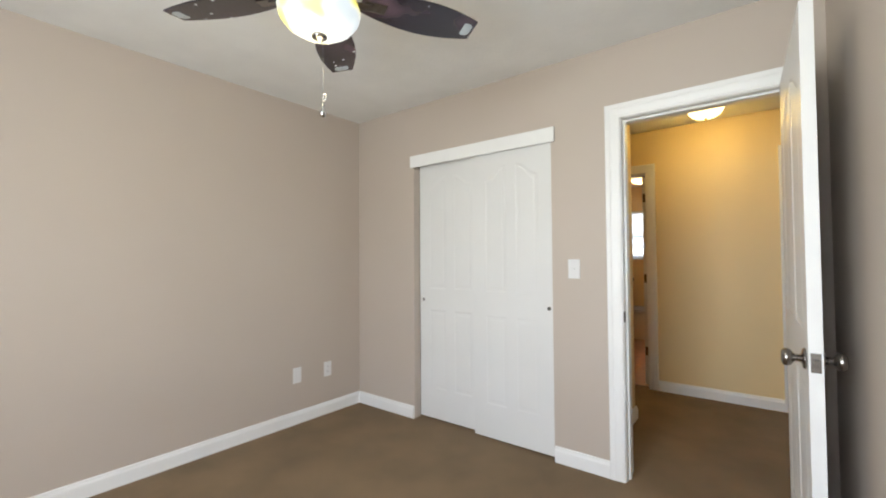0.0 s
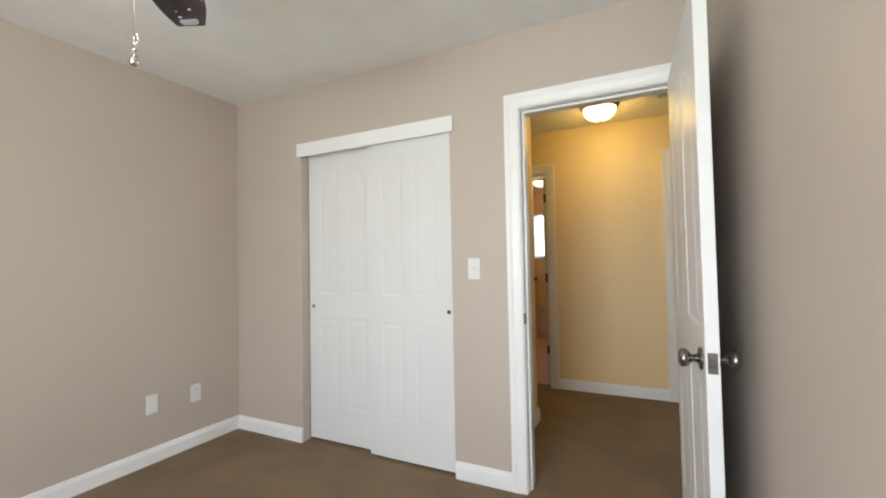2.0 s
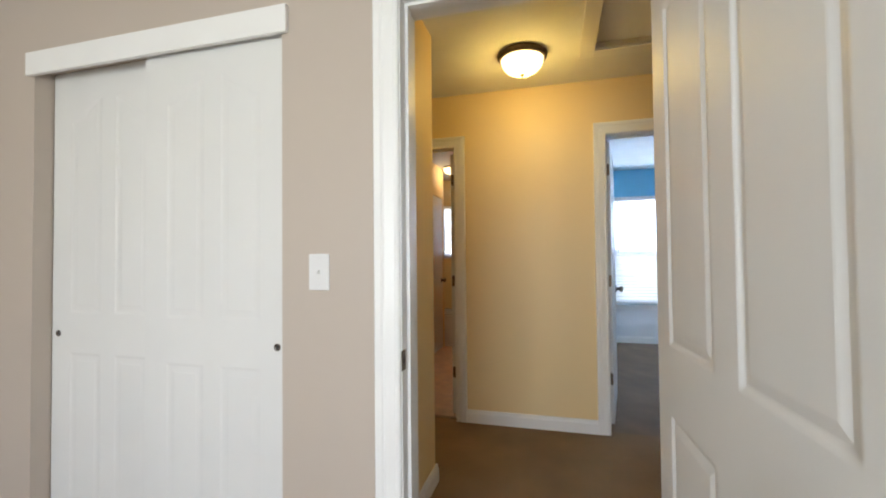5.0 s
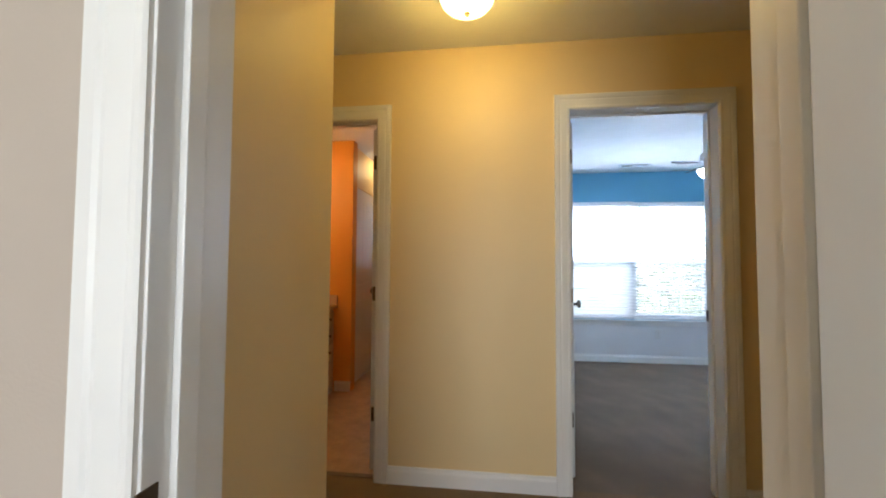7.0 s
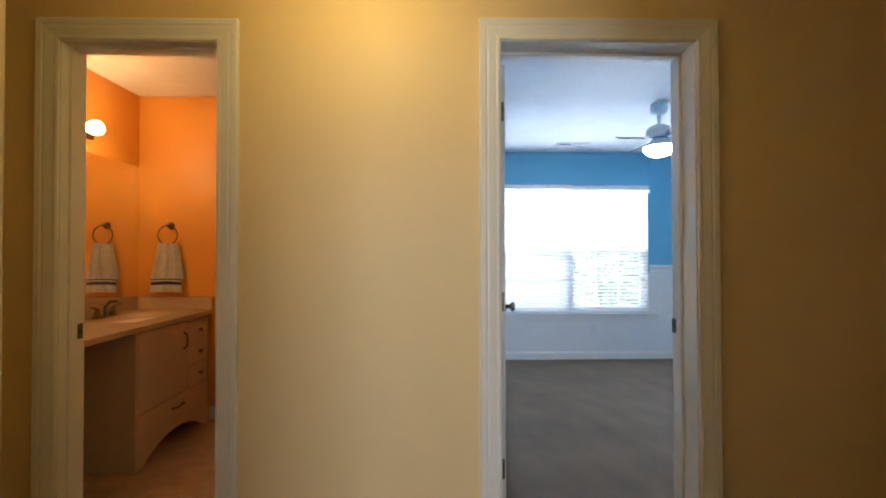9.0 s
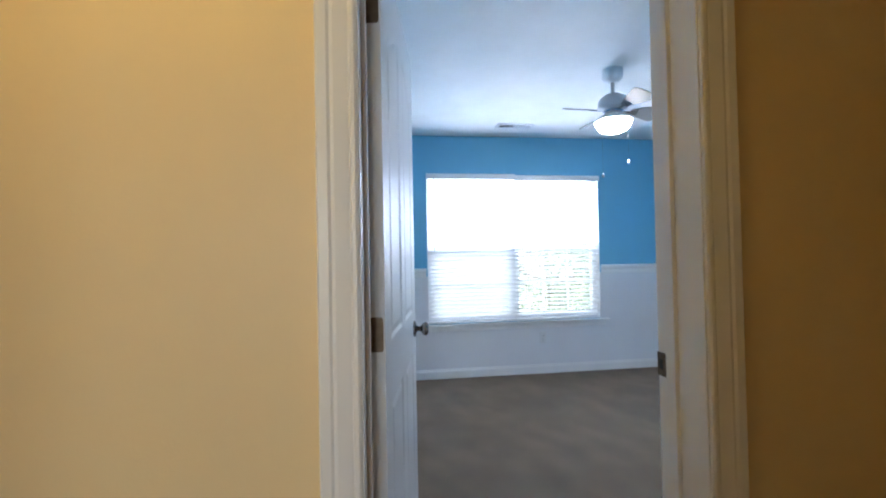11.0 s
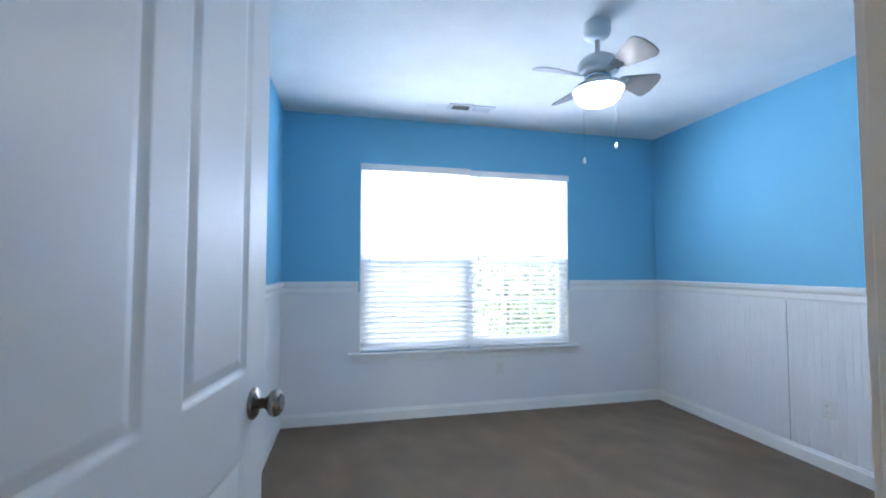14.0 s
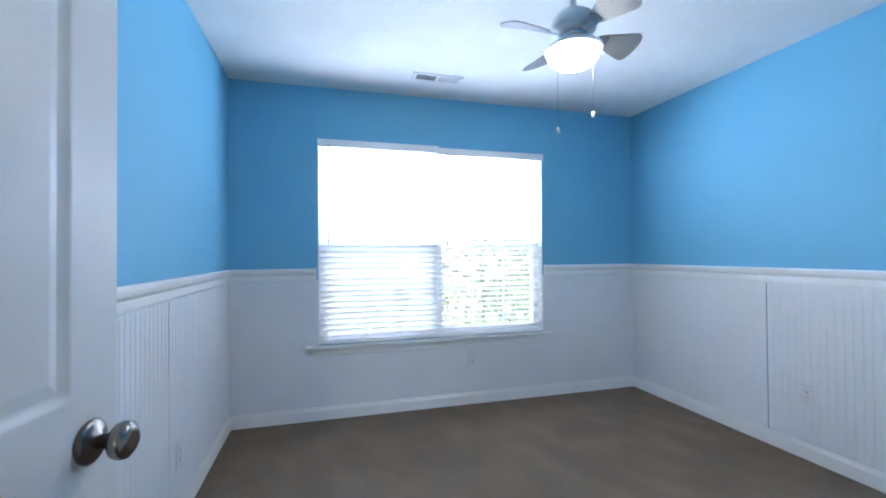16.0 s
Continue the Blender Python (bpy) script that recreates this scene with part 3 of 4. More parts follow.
# ---- switch and outlets ----
def cover_plate(name, m, label, category, style):
    """A wall plate in the local x-z plane, its face to -y."""
    th = thing(name, m, label, category)
    part("plate", boxes((-0.036, 0.036, -0.006, 0, -0.058, 0.058), bevel=0.003), M_PLATE, th)
    if style == "switch":
        part("toggle_frame", boxes((-0.006, 0.006, -0.0072, -0.005, -0.013, 0.013)), M_PLATE, th)
        bm = boxes((-0.004, 0.004, -0.018, -0.006, -0.004, 0.006), bevel=0.001)
        part("toggle", bm, M_PLATE, th)
    elif style == "outlet":
        for dz in (-0.020, 0.020):
            r = part("receptacle", boxes((-0.017, 0.017, -0.0078, -0.005, dz - 0.014, dz + 0.014), bevel=0.002), M_PLATE, th)
            for dx in (-0.006, 0.006):
                part("slot", boxes((dx - 0.001, dx + 0.001, -0.0083, -0.0076, dz - 0.001, dz + 0.007)), M_SLOT, r)
            part("slot", boxes((-0.002, 0.002, -0.0083, -0.0076, dz - 0.009, dz - 0.005)), M_SLOT, r)
    elif style == "jack":
        part("jack", boxes((-0.010, 0.010, -0.0085, -0.005, -0.010, 0.010), bevel=0.001), M_SLOT, th)
    for dz in ((-0.042, 0.042) if style != "outlet" else (0.0,)):
        part("screw", lathe([(0, 0), (0.003, 0), (0.003, 0.0012), (0, 0.0015)], 10, Matrix.Translation((0, -0.0058, dz)) @ Matrix.Rotation(radians(90), 4, "X")), M_PLATE, th)
    return th


cover_plate("light_switch", pose(-0.418, 0, 1.170), "white toggle light switch plate on beige wall", "light switch", "switch")
cover_plate("wall_outlet", pose(-2.345, -0.337, 0.355, 0, 0, 90), "white outlet plate low on beige wall", "outlet", "outlet")
cover_plate("wall_jack_plate", pose(-2.345, -0.615, 0.362, 0, 0, 90), "white blank jack plate low on beige wall", "wall plate", "blank")
cover_plate("wall_outlet", pose(2.275, BY - 0.006, 0.365), "white outlet plate in wainscot under the window", "outlet", "outlet")
cover_plate("wall_outlet", pose(BX1 - 0.006, 3.79, 0.370, 0, 0, -90), "white outlet plate in beadboard wainscot", "outlet", "outlet")
cover_plate("wall_outlet", pose(BX0 + 0.006, 4.159, 0.31, 0, 0, 90), "white outlet plate in wainscot", "outlet", "outlet")


# ---- ceiling: attic hatch, vent, hall lamp ----
def attic_hatch():
    th = thing("attic_hatch", pose(0, 0, C), "white framed attic hatch in the hall ceiling", "hatch")
    x0, x1, y0, y1 = HX
    w = 0.085
    for b in ((x0 - w, x0, y0 - w, y1 + w), (x1, x1 + w, y0 - w, y1 + w), (x0, x1, y0 - w, y0), (x0, x1, y1, y1 + w)):
        part("frame_board", boxes((*b, -0.018, -0.0005), bevel=0.004), M_TRIM, th)
    part("panel", boxes((x0 + 0.004, x1 - 0.004, y0 - 0.0, y1 + 0.0, 0.030, 0.045)), M_TRIM, th)


attic_hatch()


def ceiling_vent():
    th = thing("ceiling_vent", pose(1.905, 4.847, C), "white stamped metal ceiling register near the window", "vent")
    # dark sheet painted as the shade behind the slats
    part("shade_backing", boxes((-0.15, 0.15, -0.045, 0.045, -0.004, -0.001)), M_ATTIC, th)
    for b in ((-0.178, 0.178, -0.062, -0.042), (-0.178, 0.178, 0.042, 0.062), (-0.178, -0.148, -0.042, 0.042), (0.148, 0.178, -0.042, 0.042), (-0.012, 0.012, -0.042, 0.042)):
        part("frame", boxes((*b, -0.009, -0.0005), bevel=0.002), M_FANW, th)
    for side in (-1, 1):
        for i in range(9):
            x = side * (0.020 + i * 0.0145)
            bm = boxes((-0.0006, 0.0006, -0.042, 0.042, -0.007, 0.007))
            bm.transform(pose(x, 0, -0.007, 0, side * -38, 0))
            part("slat", bm, M_FANW, th)


ceiling_vent()


def hall_lamp():
    th = thing("flush_ceiling_light", pose(0.130, 1.370, C), "bronze flush ceiling light with lit alabaster glass bowl", "ceiling light")
    part("pan", lathe([(0, 0), (0.145, 0), (0.150, -0.006), (0.146, -0.022), (0.138, -0.034), (0.128, -0.036), (0.128, -0.030), (0, -0.028)], 48), M_BRONZE, th, "dark bronze pan")
    part("glass_bowl", lathe([(0.126, -0.034), (0.124, -0.050), (0.114, -0.075), (0.096, -0.096), (0.070, -0.112), (0.036, -0.120), (0, -0.122)], 48), M_LAMP_H, th, "lit alabaster glass bowl")
    part("finial", lathe([(0, -0.118), (0.012, -0.120), (0.014, -0.126), (0.009, -0.132), (0.006, -0.138), (0, -0.141)], 20), M_BRONZE, th)


hall_lamp()


# ---- fans ----
def blade_mesh(r0, r1, widths, thick=0.006):
    """A rounded blade along +x; widths are rows of (share of length, left half width, right half width)."""
    bm = bmesh.new()
    up, lo = [], []
    ring = [(r0 + (r1 - r0) * s, a) for s, a, b in widths] + [(r0 + (r1 - r0) * s, -b) for s, a, b in reversed(widths)]
    up = [bm.verts.new((x, y, thick / 2)) for x, y in ring]
    lo = [bm.verts.new((x, y, -thick / 2)) for x, y in ring]
    n = len(ring)
    bm.faces.new(up)
    bm.faces.new(lo[::-1])
    for i in range(n):
        bm.faces.new((up[i], lo[i], lo[(i + 1) % n], up[(i + 1) % n]))
    bmesh.ops.recalc_face_normals(bm, faces=bm.faces)
    return bm


def smooth_widths(f, g, n=22):
    return [(0.5 - 0.5 * math.cos(math.pi * i / n), f(0.5 - 0.5 * math.cos(math.pi * i / n)), g(0.5 - 0.5 * math.cos(math.pi * i / n))) for i in range(n + 1)]


def pull_chain(th, x, y, z0, z1, charm):
    chain = part("pull_chain", tube([(x, y, z0), (x, y, (z0 + z1) / 2), (x, y, z1)], 0.0006, 6), M_WAND, th)
    if charm == "drop":
        part("chain_charm", lathe([(0, 0), (0.003, -0.004), (0.007, -0.014), (0.0095, -0.023), (0.007, -0.030), (0, -0.033)], 14, Matrix.Translation((x, y, z1))), M_FANW, chain, "small white drop charm")
    else:
        part("chain_charm", lathe([(0, 0.0), (0.006, -0.004), (0.004, -0.012), (0.009, -0.022), (0.012, -0.033), (0.009, -0.044), (0, -0.048)], 14, Matrix.Translation((x, y, z1))), M_CHROME, chain, "chrome ball charm")
        part("chain_ring", tube([(x + 0.008 + 0.010 * math.cos(a * math.pi / 8), y, z1 + 0.022 + 0.014 * math.sin(a * math.pi / 8)) for a in range(17)], 0.0016, 6), M_CHROME, chain)


def blue_room_fan():
    th = thing("ceiling_fan", pose(2.205, 3.635, C), "small white ceiling fan with lit frosted bowl", "ceiling fan")
    part("canopy", lathe([(0, 0), (0.064, 0), (0.066, -0.004), (0.066, -0.050), (0.062, -0.058), (0.060, -0.066), (0.052, -0.074), (0.030, -0.084), (0.013, -0.086), (0, -0.086)], 36), M_FANW, th)
    part("downrod", lathe([(0, -0.08), (0.0125, -0.08), (0.0125, -0.160), (0.020, -0.164), (0.022, -0.172), (0, -0.172)], 20), M_FANW, th)
    part("motor_housing", lathe([(0, -0.160), (0.030, -0.160), (0.052, -0.168), (0.080, -0.186), (0.094, -0.206), (0.098, -0.232), (0.098, -0.252), (0.088, -0.262), (0.070, -0.268), (0, -0.270)], 44), M_FANW, th)
    hub = part("flywheel", lathe([(0, -0.268), (0.062, -0.268), (0.066, -0.276), (0.060, -0.290), (0.048, -0.296), (0, -0.296)], 36), M_CHROME, th, "chrome flywheel ring")
    # narrow at the root, widest near a blunt, rounded tip
    def half(root, wide):
        return lambda s: (root + (wide - root) * min(1, s / 0.80) ** 0.8) * (1 if s < 0.80 else max(0.12, 1 - ((s - 0.80) / 0.20) ** 3.2) ** 0.5)

    wf = smooth_widths(half(0.020, 0.086), half(0.018, 0.066))
    for a in (-88, 2, 92, 182):
        m = pose(0, 0, -0.272, 0, 0, a) @ pose(0, 0, 0, -21, 0, 0)
        bm = blade_mesh(0.125, 0.345, wf)
        bm.transform(m)
        bl = part("blade", bm, M_BLADEG, th, "pale grey petal-shaped blade")
        arm = boxes((0.055, 0.150, -0.010, 0.010, -0.008, -0.004), (0.120, 0.175, -0.026, 0.026, -0.0065, -0.003), bevel=0.001)
        arm.transform(m)
        part("blade_iron", arm, M_CHROME, bl)
    part("light_fitter", lathe([(0, -0.292), (0.050, -0.294), (0.078, -0.304), (0.112, -0.322), (0.124, -0.332), (0.126, -0.342), (0.116, -0.346), (0, -0.346)], 48), M_FANW, th)
    part("glass_bowl", lathe([(0.115, -0.344), (0.112, -0.360), (0.100, -0.384), (0.080, -0.402), (0.050, -0.414), (0, -0.420)], 44), M_LAMP_B, th, "lit frosted glass bowl")
    pull_chain(th, -0.090, -0.015, -0.345, -0.688, "drop")
    pull_chain(th, 0.122, 0.033, -0.345, -0.585, "drop")


blue_room_fan()


def galaxy_material():
    m = mat("dark_star_print_blade", (0.020, 0.014, 0.022), 0.22, vary=0.5, scale=4)
    nt = m.node_tree
    b = nt.nodes["Principled BSDF"]
    src = b.inputs["Base Color"].links[0].from_socket
    tc = nt.nodes.new("ShaderNodeTexCoord")
    vor = nt.nodes.new("ShaderNodeTexVoronoi")
    vor.inputs["Scale"].default_value = 16
    lt = nt.nodes.new("ShaderNodeMath")
    lt.operation, lt.inputs[1].default_value = "LESS_THAN", 0.10
    nt.links.new(tc.outputs["Object"], vor.inputs["Vector"])
    nt.links.new(vor.outputs["Distance"], lt.inputs[0])
    n = nt.nodes.new("ShaderNodeTexNoise")
    n.inputs["Scale"].default_value = 5
    nt.links.new(tc.outputs["Object"], n.inputs["Vector"])
    r = nt.nodes.new("ShaderNodeValToRGB")
    r.color_ramp.elements[0].position, r.color_ramp.elements[0].color = 0.5, (0.012, 0.010, 0.020, 1)
    r.color_ramp.elements[1].position, r.color_ramp.elements[1].color = 0.75, (0.10, 0.065, 0.095, 1)
    nt.links.new(n.outputs["Fac"], r.inputs["Fac"])
    mx = nt.nodes.new("ShaderNodeMix")
    mx.data_type = "RGBA"
    nt.links.new(lt.outputs[0], mx.inputs["Factor"])
    nt.links.new(r.outputs["Color"], mx.inputs["A"])
    mx.inputs["B"].default_value = (0.75, 0.78, 0.85, 1)
    nt.links.new(mx.outputs["Result"], b.inputs["Base Color"])
    b.inputs["Coat Weight"].default_value = 0.4
    return m


def globe_material():
    m = mat("lit_painted_globe_glass", (0.32, 0.32, 0.30), 0.25, emit=1.0)
    nt = m.node_tree
    b = nt.nodes["Principled BSDF"]
    tc = nt.nodes.new("ShaderNodeTexCoord")
    n = nt.nodes.new("ShaderNodeTexNoise")
    n.inputs["Scale"].default_value, n.inputs["Detail"].default_value = 9, 1
    nt.links.new(tc.outputs["Object"], n.inputs["Vector"])
    r = nt.nodes.new("ShaderNodeValToRGB")
    r.color_ramp.elements[0].position, r.color_ramp.elements[0].color = 0.44, (0.62, 0.72, 0.80, 1)
    r.color_ramp.elements[1].position, r.color_ramp.elements[1].color = 0.56, (1.0, 0.86, 0.12, 1)
    e = r.color_ramp.elements.new(0.50)
    e.color = (1.0, 0.98, 0.80, 1)
    nt.links.new(n.outputs["Fac"], r.inputs["Fac"])
    nt.links.new(r.outputs["Color"], b.inputs["Emission Color"])
    b.inputs["Emission Strength"].default_value = 0.17
    return m


M_GALAXY, M_GLOBE = galaxy_material(), globe_material()
M_TIP = mat("pale_blue_blade_tip", (0.45, 0.52, 0.58), 0.3, vary=0.1, scale=30)


def bedroom_fan():
    th = thing("ceiling_fan", pose(-0.745, -1.560, C), "ceiling fan with dark star-print blades and lit painted globe", "ceiling fan")
    part("canopy", lathe([(0, 0), (0.075, 0), (0.078, -0.006), (0.072, -0.040), (0.045, -0.062), (0.016, -0.066), (0, -0.066)], 36), M_NICKEL, th)
    part("downrod", lathe([(0, -0.06), (0.013, -0.06), (0.013, -0.12), (0, -0.12)], 20), M_NICKEL, th)
    part("motor_housing", lathe([(0, -0.110), (0.040, -0.112), (0.095, -0.130), (0.118, -0.160), (0.118, -0.195), (0.098, -0.218), (0, -0.222)], 44), M_NICKEL, th)
    f = lambda s: 0.030 + 0.056 * math.sin(math.pi * min(1, 0.04 + 0.86 * s)) ** 0.9
    for i in range(5):
        a = 62 + 72 * i
        m = pose(0, 0, -0.252, 0, 0, a) @ pose(0, 0, 0, -11, 0, 0)
        bm = blade_mesh(0.150, 0.618, smooth_widths(f, f))
        bm.transform(m)
        bl = part("blade", bm, M_GALAXY, th, "dark glossy propeller-shaped blade with star print")
        tip = blade_mesh(0.570, 0.608, [(0, 0.030, 0.030), (0.35, 0.034, 0.034), (0.75, 0.031, 0.031), (1.0, 0.020, 0.020)], 0.0012)
        tip.transform(m @ Matrix.Translation((0, 0, -0.0040)))
        part("tip_patch", tip, M_TIP, bl, "pale blue painted tip")
        iron = boxes((0.085, 0.200, -0.014, 0.014, -0.012, -0.007), (0.165, 0.245, -0.024, 0.024, -0.0075, -0.0035), bevel=0.0015)
        iron.transform(m)
        part("blade_iron", iron, M_NICKEL, bl)
    part("switch_housing", lathe([(0, -0.220), (0.060, -0.222), (0.066, -0.250), (0.080, -0.262), (0, -0.262)], 36), M_NICKEL, th)
    part("globe", lathe([(0.070, -0.258), (0.112, -0.270), (0.136, -0.292), (0.145, -0.318), (0.138, -0.346), (0.116, -0.374), (0.080, -0.396), (0.040, -0.406), (0, -0.408)], 48), M_GLOBE, th, "lit glass globe painted yellow and pale blue")
    part("finial", lathe([(0, -0.402), (0.026, -0.406), (0.027, -0.414), (0.014, -0.420), (0.008, -0.430), (0, -0.434)], 24), M_NICKEL, th)
    pull_chain(th, 0.012, 0.006, -0.43, -0.655, "metal")


bedroom_fan()


# ---- blue room window and blinds ----
def sash(th, x0, x1, z0, z1, y, name, cols=3, rows=2):
    s = part(name, boxes((x0, x0 + 0.030, y, y + 0.035, z0, z1), (x1 - 0.030, x1, y, y + 0.035, z0, z1), (x0 + 0.030, x1 - 0.030, y, y + 0.035, z0, z0 + 0.040),
                         (x0 + 0.030, x1 - 0.030, y, y + 0.035, z1 - 0.035, z1), bevel=0.003), M_VINYLW, th)
    p = part("pane", boxes((x0 + 0.025, x1 - 0.025, y + 0.014, y + 0.018, z0 + 0.035, z1 - 0.030)), M_GLASS, s)
    p.visible_shadow = False
    a, b, lo, hi = x0 + 0.030, x1 - 0.030, z0 + 0.040, z1 - 0.035
    for i in range(1, cols):
        x = a + (b - a) * i / cols
        part("muntin", boxes((x - 0.009, x + 0.009, y + 0.008, y + 0.013, lo, hi)), M_VINYLW, s)
    for j in range(1, rows):
        z = lo + (hi - lo) * j / rows
        part("muntin", boxes((a, b, y + 0.0075, y + 0.0125, z - 0.009, z + 0.009)), M_VINYLW, s)


def twin_window(name, x0, x1, z0, z1, y, units, label):
    th = thing(name, pose(0, 0, 0), label, "window", kind="structure")
    fw = 0.03
    part("window_frame", boxes((x0, x0 + fw, y, y + 0.08, z0, z1), (x1 - fw, x1, y, y + 0.08, z0, z1), (x0 + fw, x1 - fw, y, y + 0.08, z0, z0 + fw), (x0 + fw, x1 - fw, y, y + 0.08, z1 - fw, z1), bevel=0.002), M_VINYLW, th)
    step = (x1 - x0) / units
    zm = (z0 + z1) / 2
    for i in range(units):
        a, b = x0 + i * step + (fw if i == 0 else 0.018), x0 + (i + 1) * step - (fw if i == units - 1 else 0.018)
        if i:
            part("mullion", boxes((x0 + i * step - 0.018, x0 + i * step + 0.018, y - 0.004, y + 0.08, z0 + fw, z1 - fw), bevel=0.003), M_VINYLW, th)
        sash(th, a, b, zm - 0.02, z1 - fw, y + 0.042, "upper_sash")
        sash(th, a, b, z0 + fw, zm + 0.02, y + 0.004, "lower_sash")
    return th


twin_window("window_1", W[0], W[1], W[2], W[3], BY + 0.058, 2, "white double-hung twin window with muntins")
for b4 in ((W[0], W[0] + 0.005, W[2], W[3]), (W[1] - 0.005, W[1], W[2], W[3]), (W[0] + 0.005, W[1] - 0.005, W[3] - 0.005, W[3])):
    tagged(part("window_lining_trim", boxes((b4[0], b4[1], BY - 0.001, BY + 0.0575, b4[2], b4[3])), M_TRIM), "white painted window return", "window trim", kind="structure")
tagged(part("window_stool_trim", boxes((W[0] - 0.085, W[1] + 0.085, BY - 0.040, BY + 0.058, W[2] - 0.022, W[2]), bevel=0.004), M_TRIM), "white painted window stool", "window sill", kind="structure")
tagged(part("window_apron_trim", boxes((W[0] - 0.045, W[1] + 0.050, BY - 0.018, BY - 0.0065, W[2] - 0.072, W[2] - 0.0225), bevel=0.003), M_TRIM), "white painted apron under the stool", "window trim", kind="structure")


def haze_veil_material():
    """Haze put into a sheet: mostly see-through, its pale share washes out the foliage."""
    m = bpy.data.materials.new("pale_haze_veil")
    m.use_nodes = True
    nt = m.node_tree
    nt.nodes.remove(nt.nodes["Principled BSDF"])
    tr, df, tl = nt.nodes.new("ShaderNodeBsdfTransparent"), nt.nodes.new("ShaderNodeBsdfDiffuse"), nt.nodes.new("ShaderNodeBsdfTranslucent")
    for n in (df, tl):
        n.inputs["Color"].default_value = (0.75, 0.77, 0.80, 1)
    a, b_ = nt.nodes.new("ShaderNodeMixShader"), nt.nodes.new("ShaderNodeMixShader")
    nt.links.new(df.outputs[0], a.inputs[1])
    nt.links.new(tl.outputs[0], a.inputs[2])
    a.inputs[0].default_value, b_.inputs[0].default_value = 0.6, 0.10
    nt.links.new(tr.outputs[0], b_.inputs[1])
    nt.links.new(a.outputs[0], b_.inputs[2])
    nt.links.new(b_.outputs[0], nt.nodes["Material Output"].inputs["Surface"])
    return m


M_HAZE_VEIL = haze_veil_material()
# made-up screens, added to lay a pale haze over the garden
for x0, x1 in ((W[0] + 0.03, 1.97), (2.04, W[1] - 0.03)):
    sc = thing("haze_screen", pose(0, 0, 0), "pale see-through sheet added outside the lower sash to haze the garden", "window screen", "window screens")
    y, z0, z1 = BY + 0.142, W[2] + 0.03, (W[2] + W[3]) / 2
    part("haze_screen_frame", boxes((x0, x0 + 0.012, y, y + 0.008, z0, z1), (x1 - 0.012, x1, y, y + 0.008, z0, z1), (x0, x1, y + 0.001, y + 0.007, z0, z0 + 0.012), (x0, x1, y + 0.001, y + 0.007, z1 - 0.012, z1)), M_VINYLW, sc)
    part("mesh", boxes((x0 + 0.010, x1 - 0.010, y + 0.003, y + 0.0032, z0 + 0.01, z1 - 0.01)), M_HAZE_VEIL, sc)


def slat_material():
    """White vinyl slat, thin enough to let some daylight through."""
    m = bpy.data.materials.new("translucent_white_slat_vinyl")
    m.use_nodes = True
    nt = m.node_tree
    p = nt.nodes["Principled BSDF"]
    p.inputs["Base Color"].default_value = (0.84, 0.85, 0.87, 1)
    p.inputs["Roughness"].default_value = 0.42
    tl, mx = nt.nodes.new("ShaderNodeBsdfTranslucent"), nt.nodes.new("ShaderNodeMixShader")
    tl.inputs["Color"].default_value = (0.84, 0.86, 0.90, 1)
    mx.inputs[0].default_value = 0.5
    nt.links.new(p.outputs[0], mx.inputs[1])
    nt.links.new(tl.outputs[0], mx.inputs[2])
    nt.links.new(mx.outputs[0], nt.nodes["Material Output"].inputs["Surface"])
    return m


M_SLAT = slat_material()


def blind_slat_mesh(width):
    """A curved slat, cut from one strip."""
    bm = bmesh.new()
    n = 4
    rows = []
    for i in range(n + 1):
        s = i / n * 2 - 1
        rows.append([bm.verts.new((x, s * 0.024, 0.003 * (1 - s * s))) for x in (0.0, width)] + [bm.verts.new((x, s * 0.024, 0.003 * (1 - s * s) + 0.0022)) for x in (0.0, width)])
    for a, b in zip(rows, rows[1:]):
        bm.faces.new((a[0], a[1], b[1], b[0]))
        bm.faces.new((a[2], b[2], b[3], a[3]))
        bm.faces.new((a[0], b[0], b[2], a[2]))
        bm.faces.new((a[1], a[3], b[3], b[1]))
    for r in (rows[0], rows[-1]):
        bm.faces.new((r[0], r[2], r[3], r[1]))
    bmesh.ops.recalc_face_normals(bm, faces=bm.faces)
    me = bpy.data.meshes.new("slat")
    bm.to_mesh(me)
    bm.free()
    me.materials.append(M_SLAT)
    return me


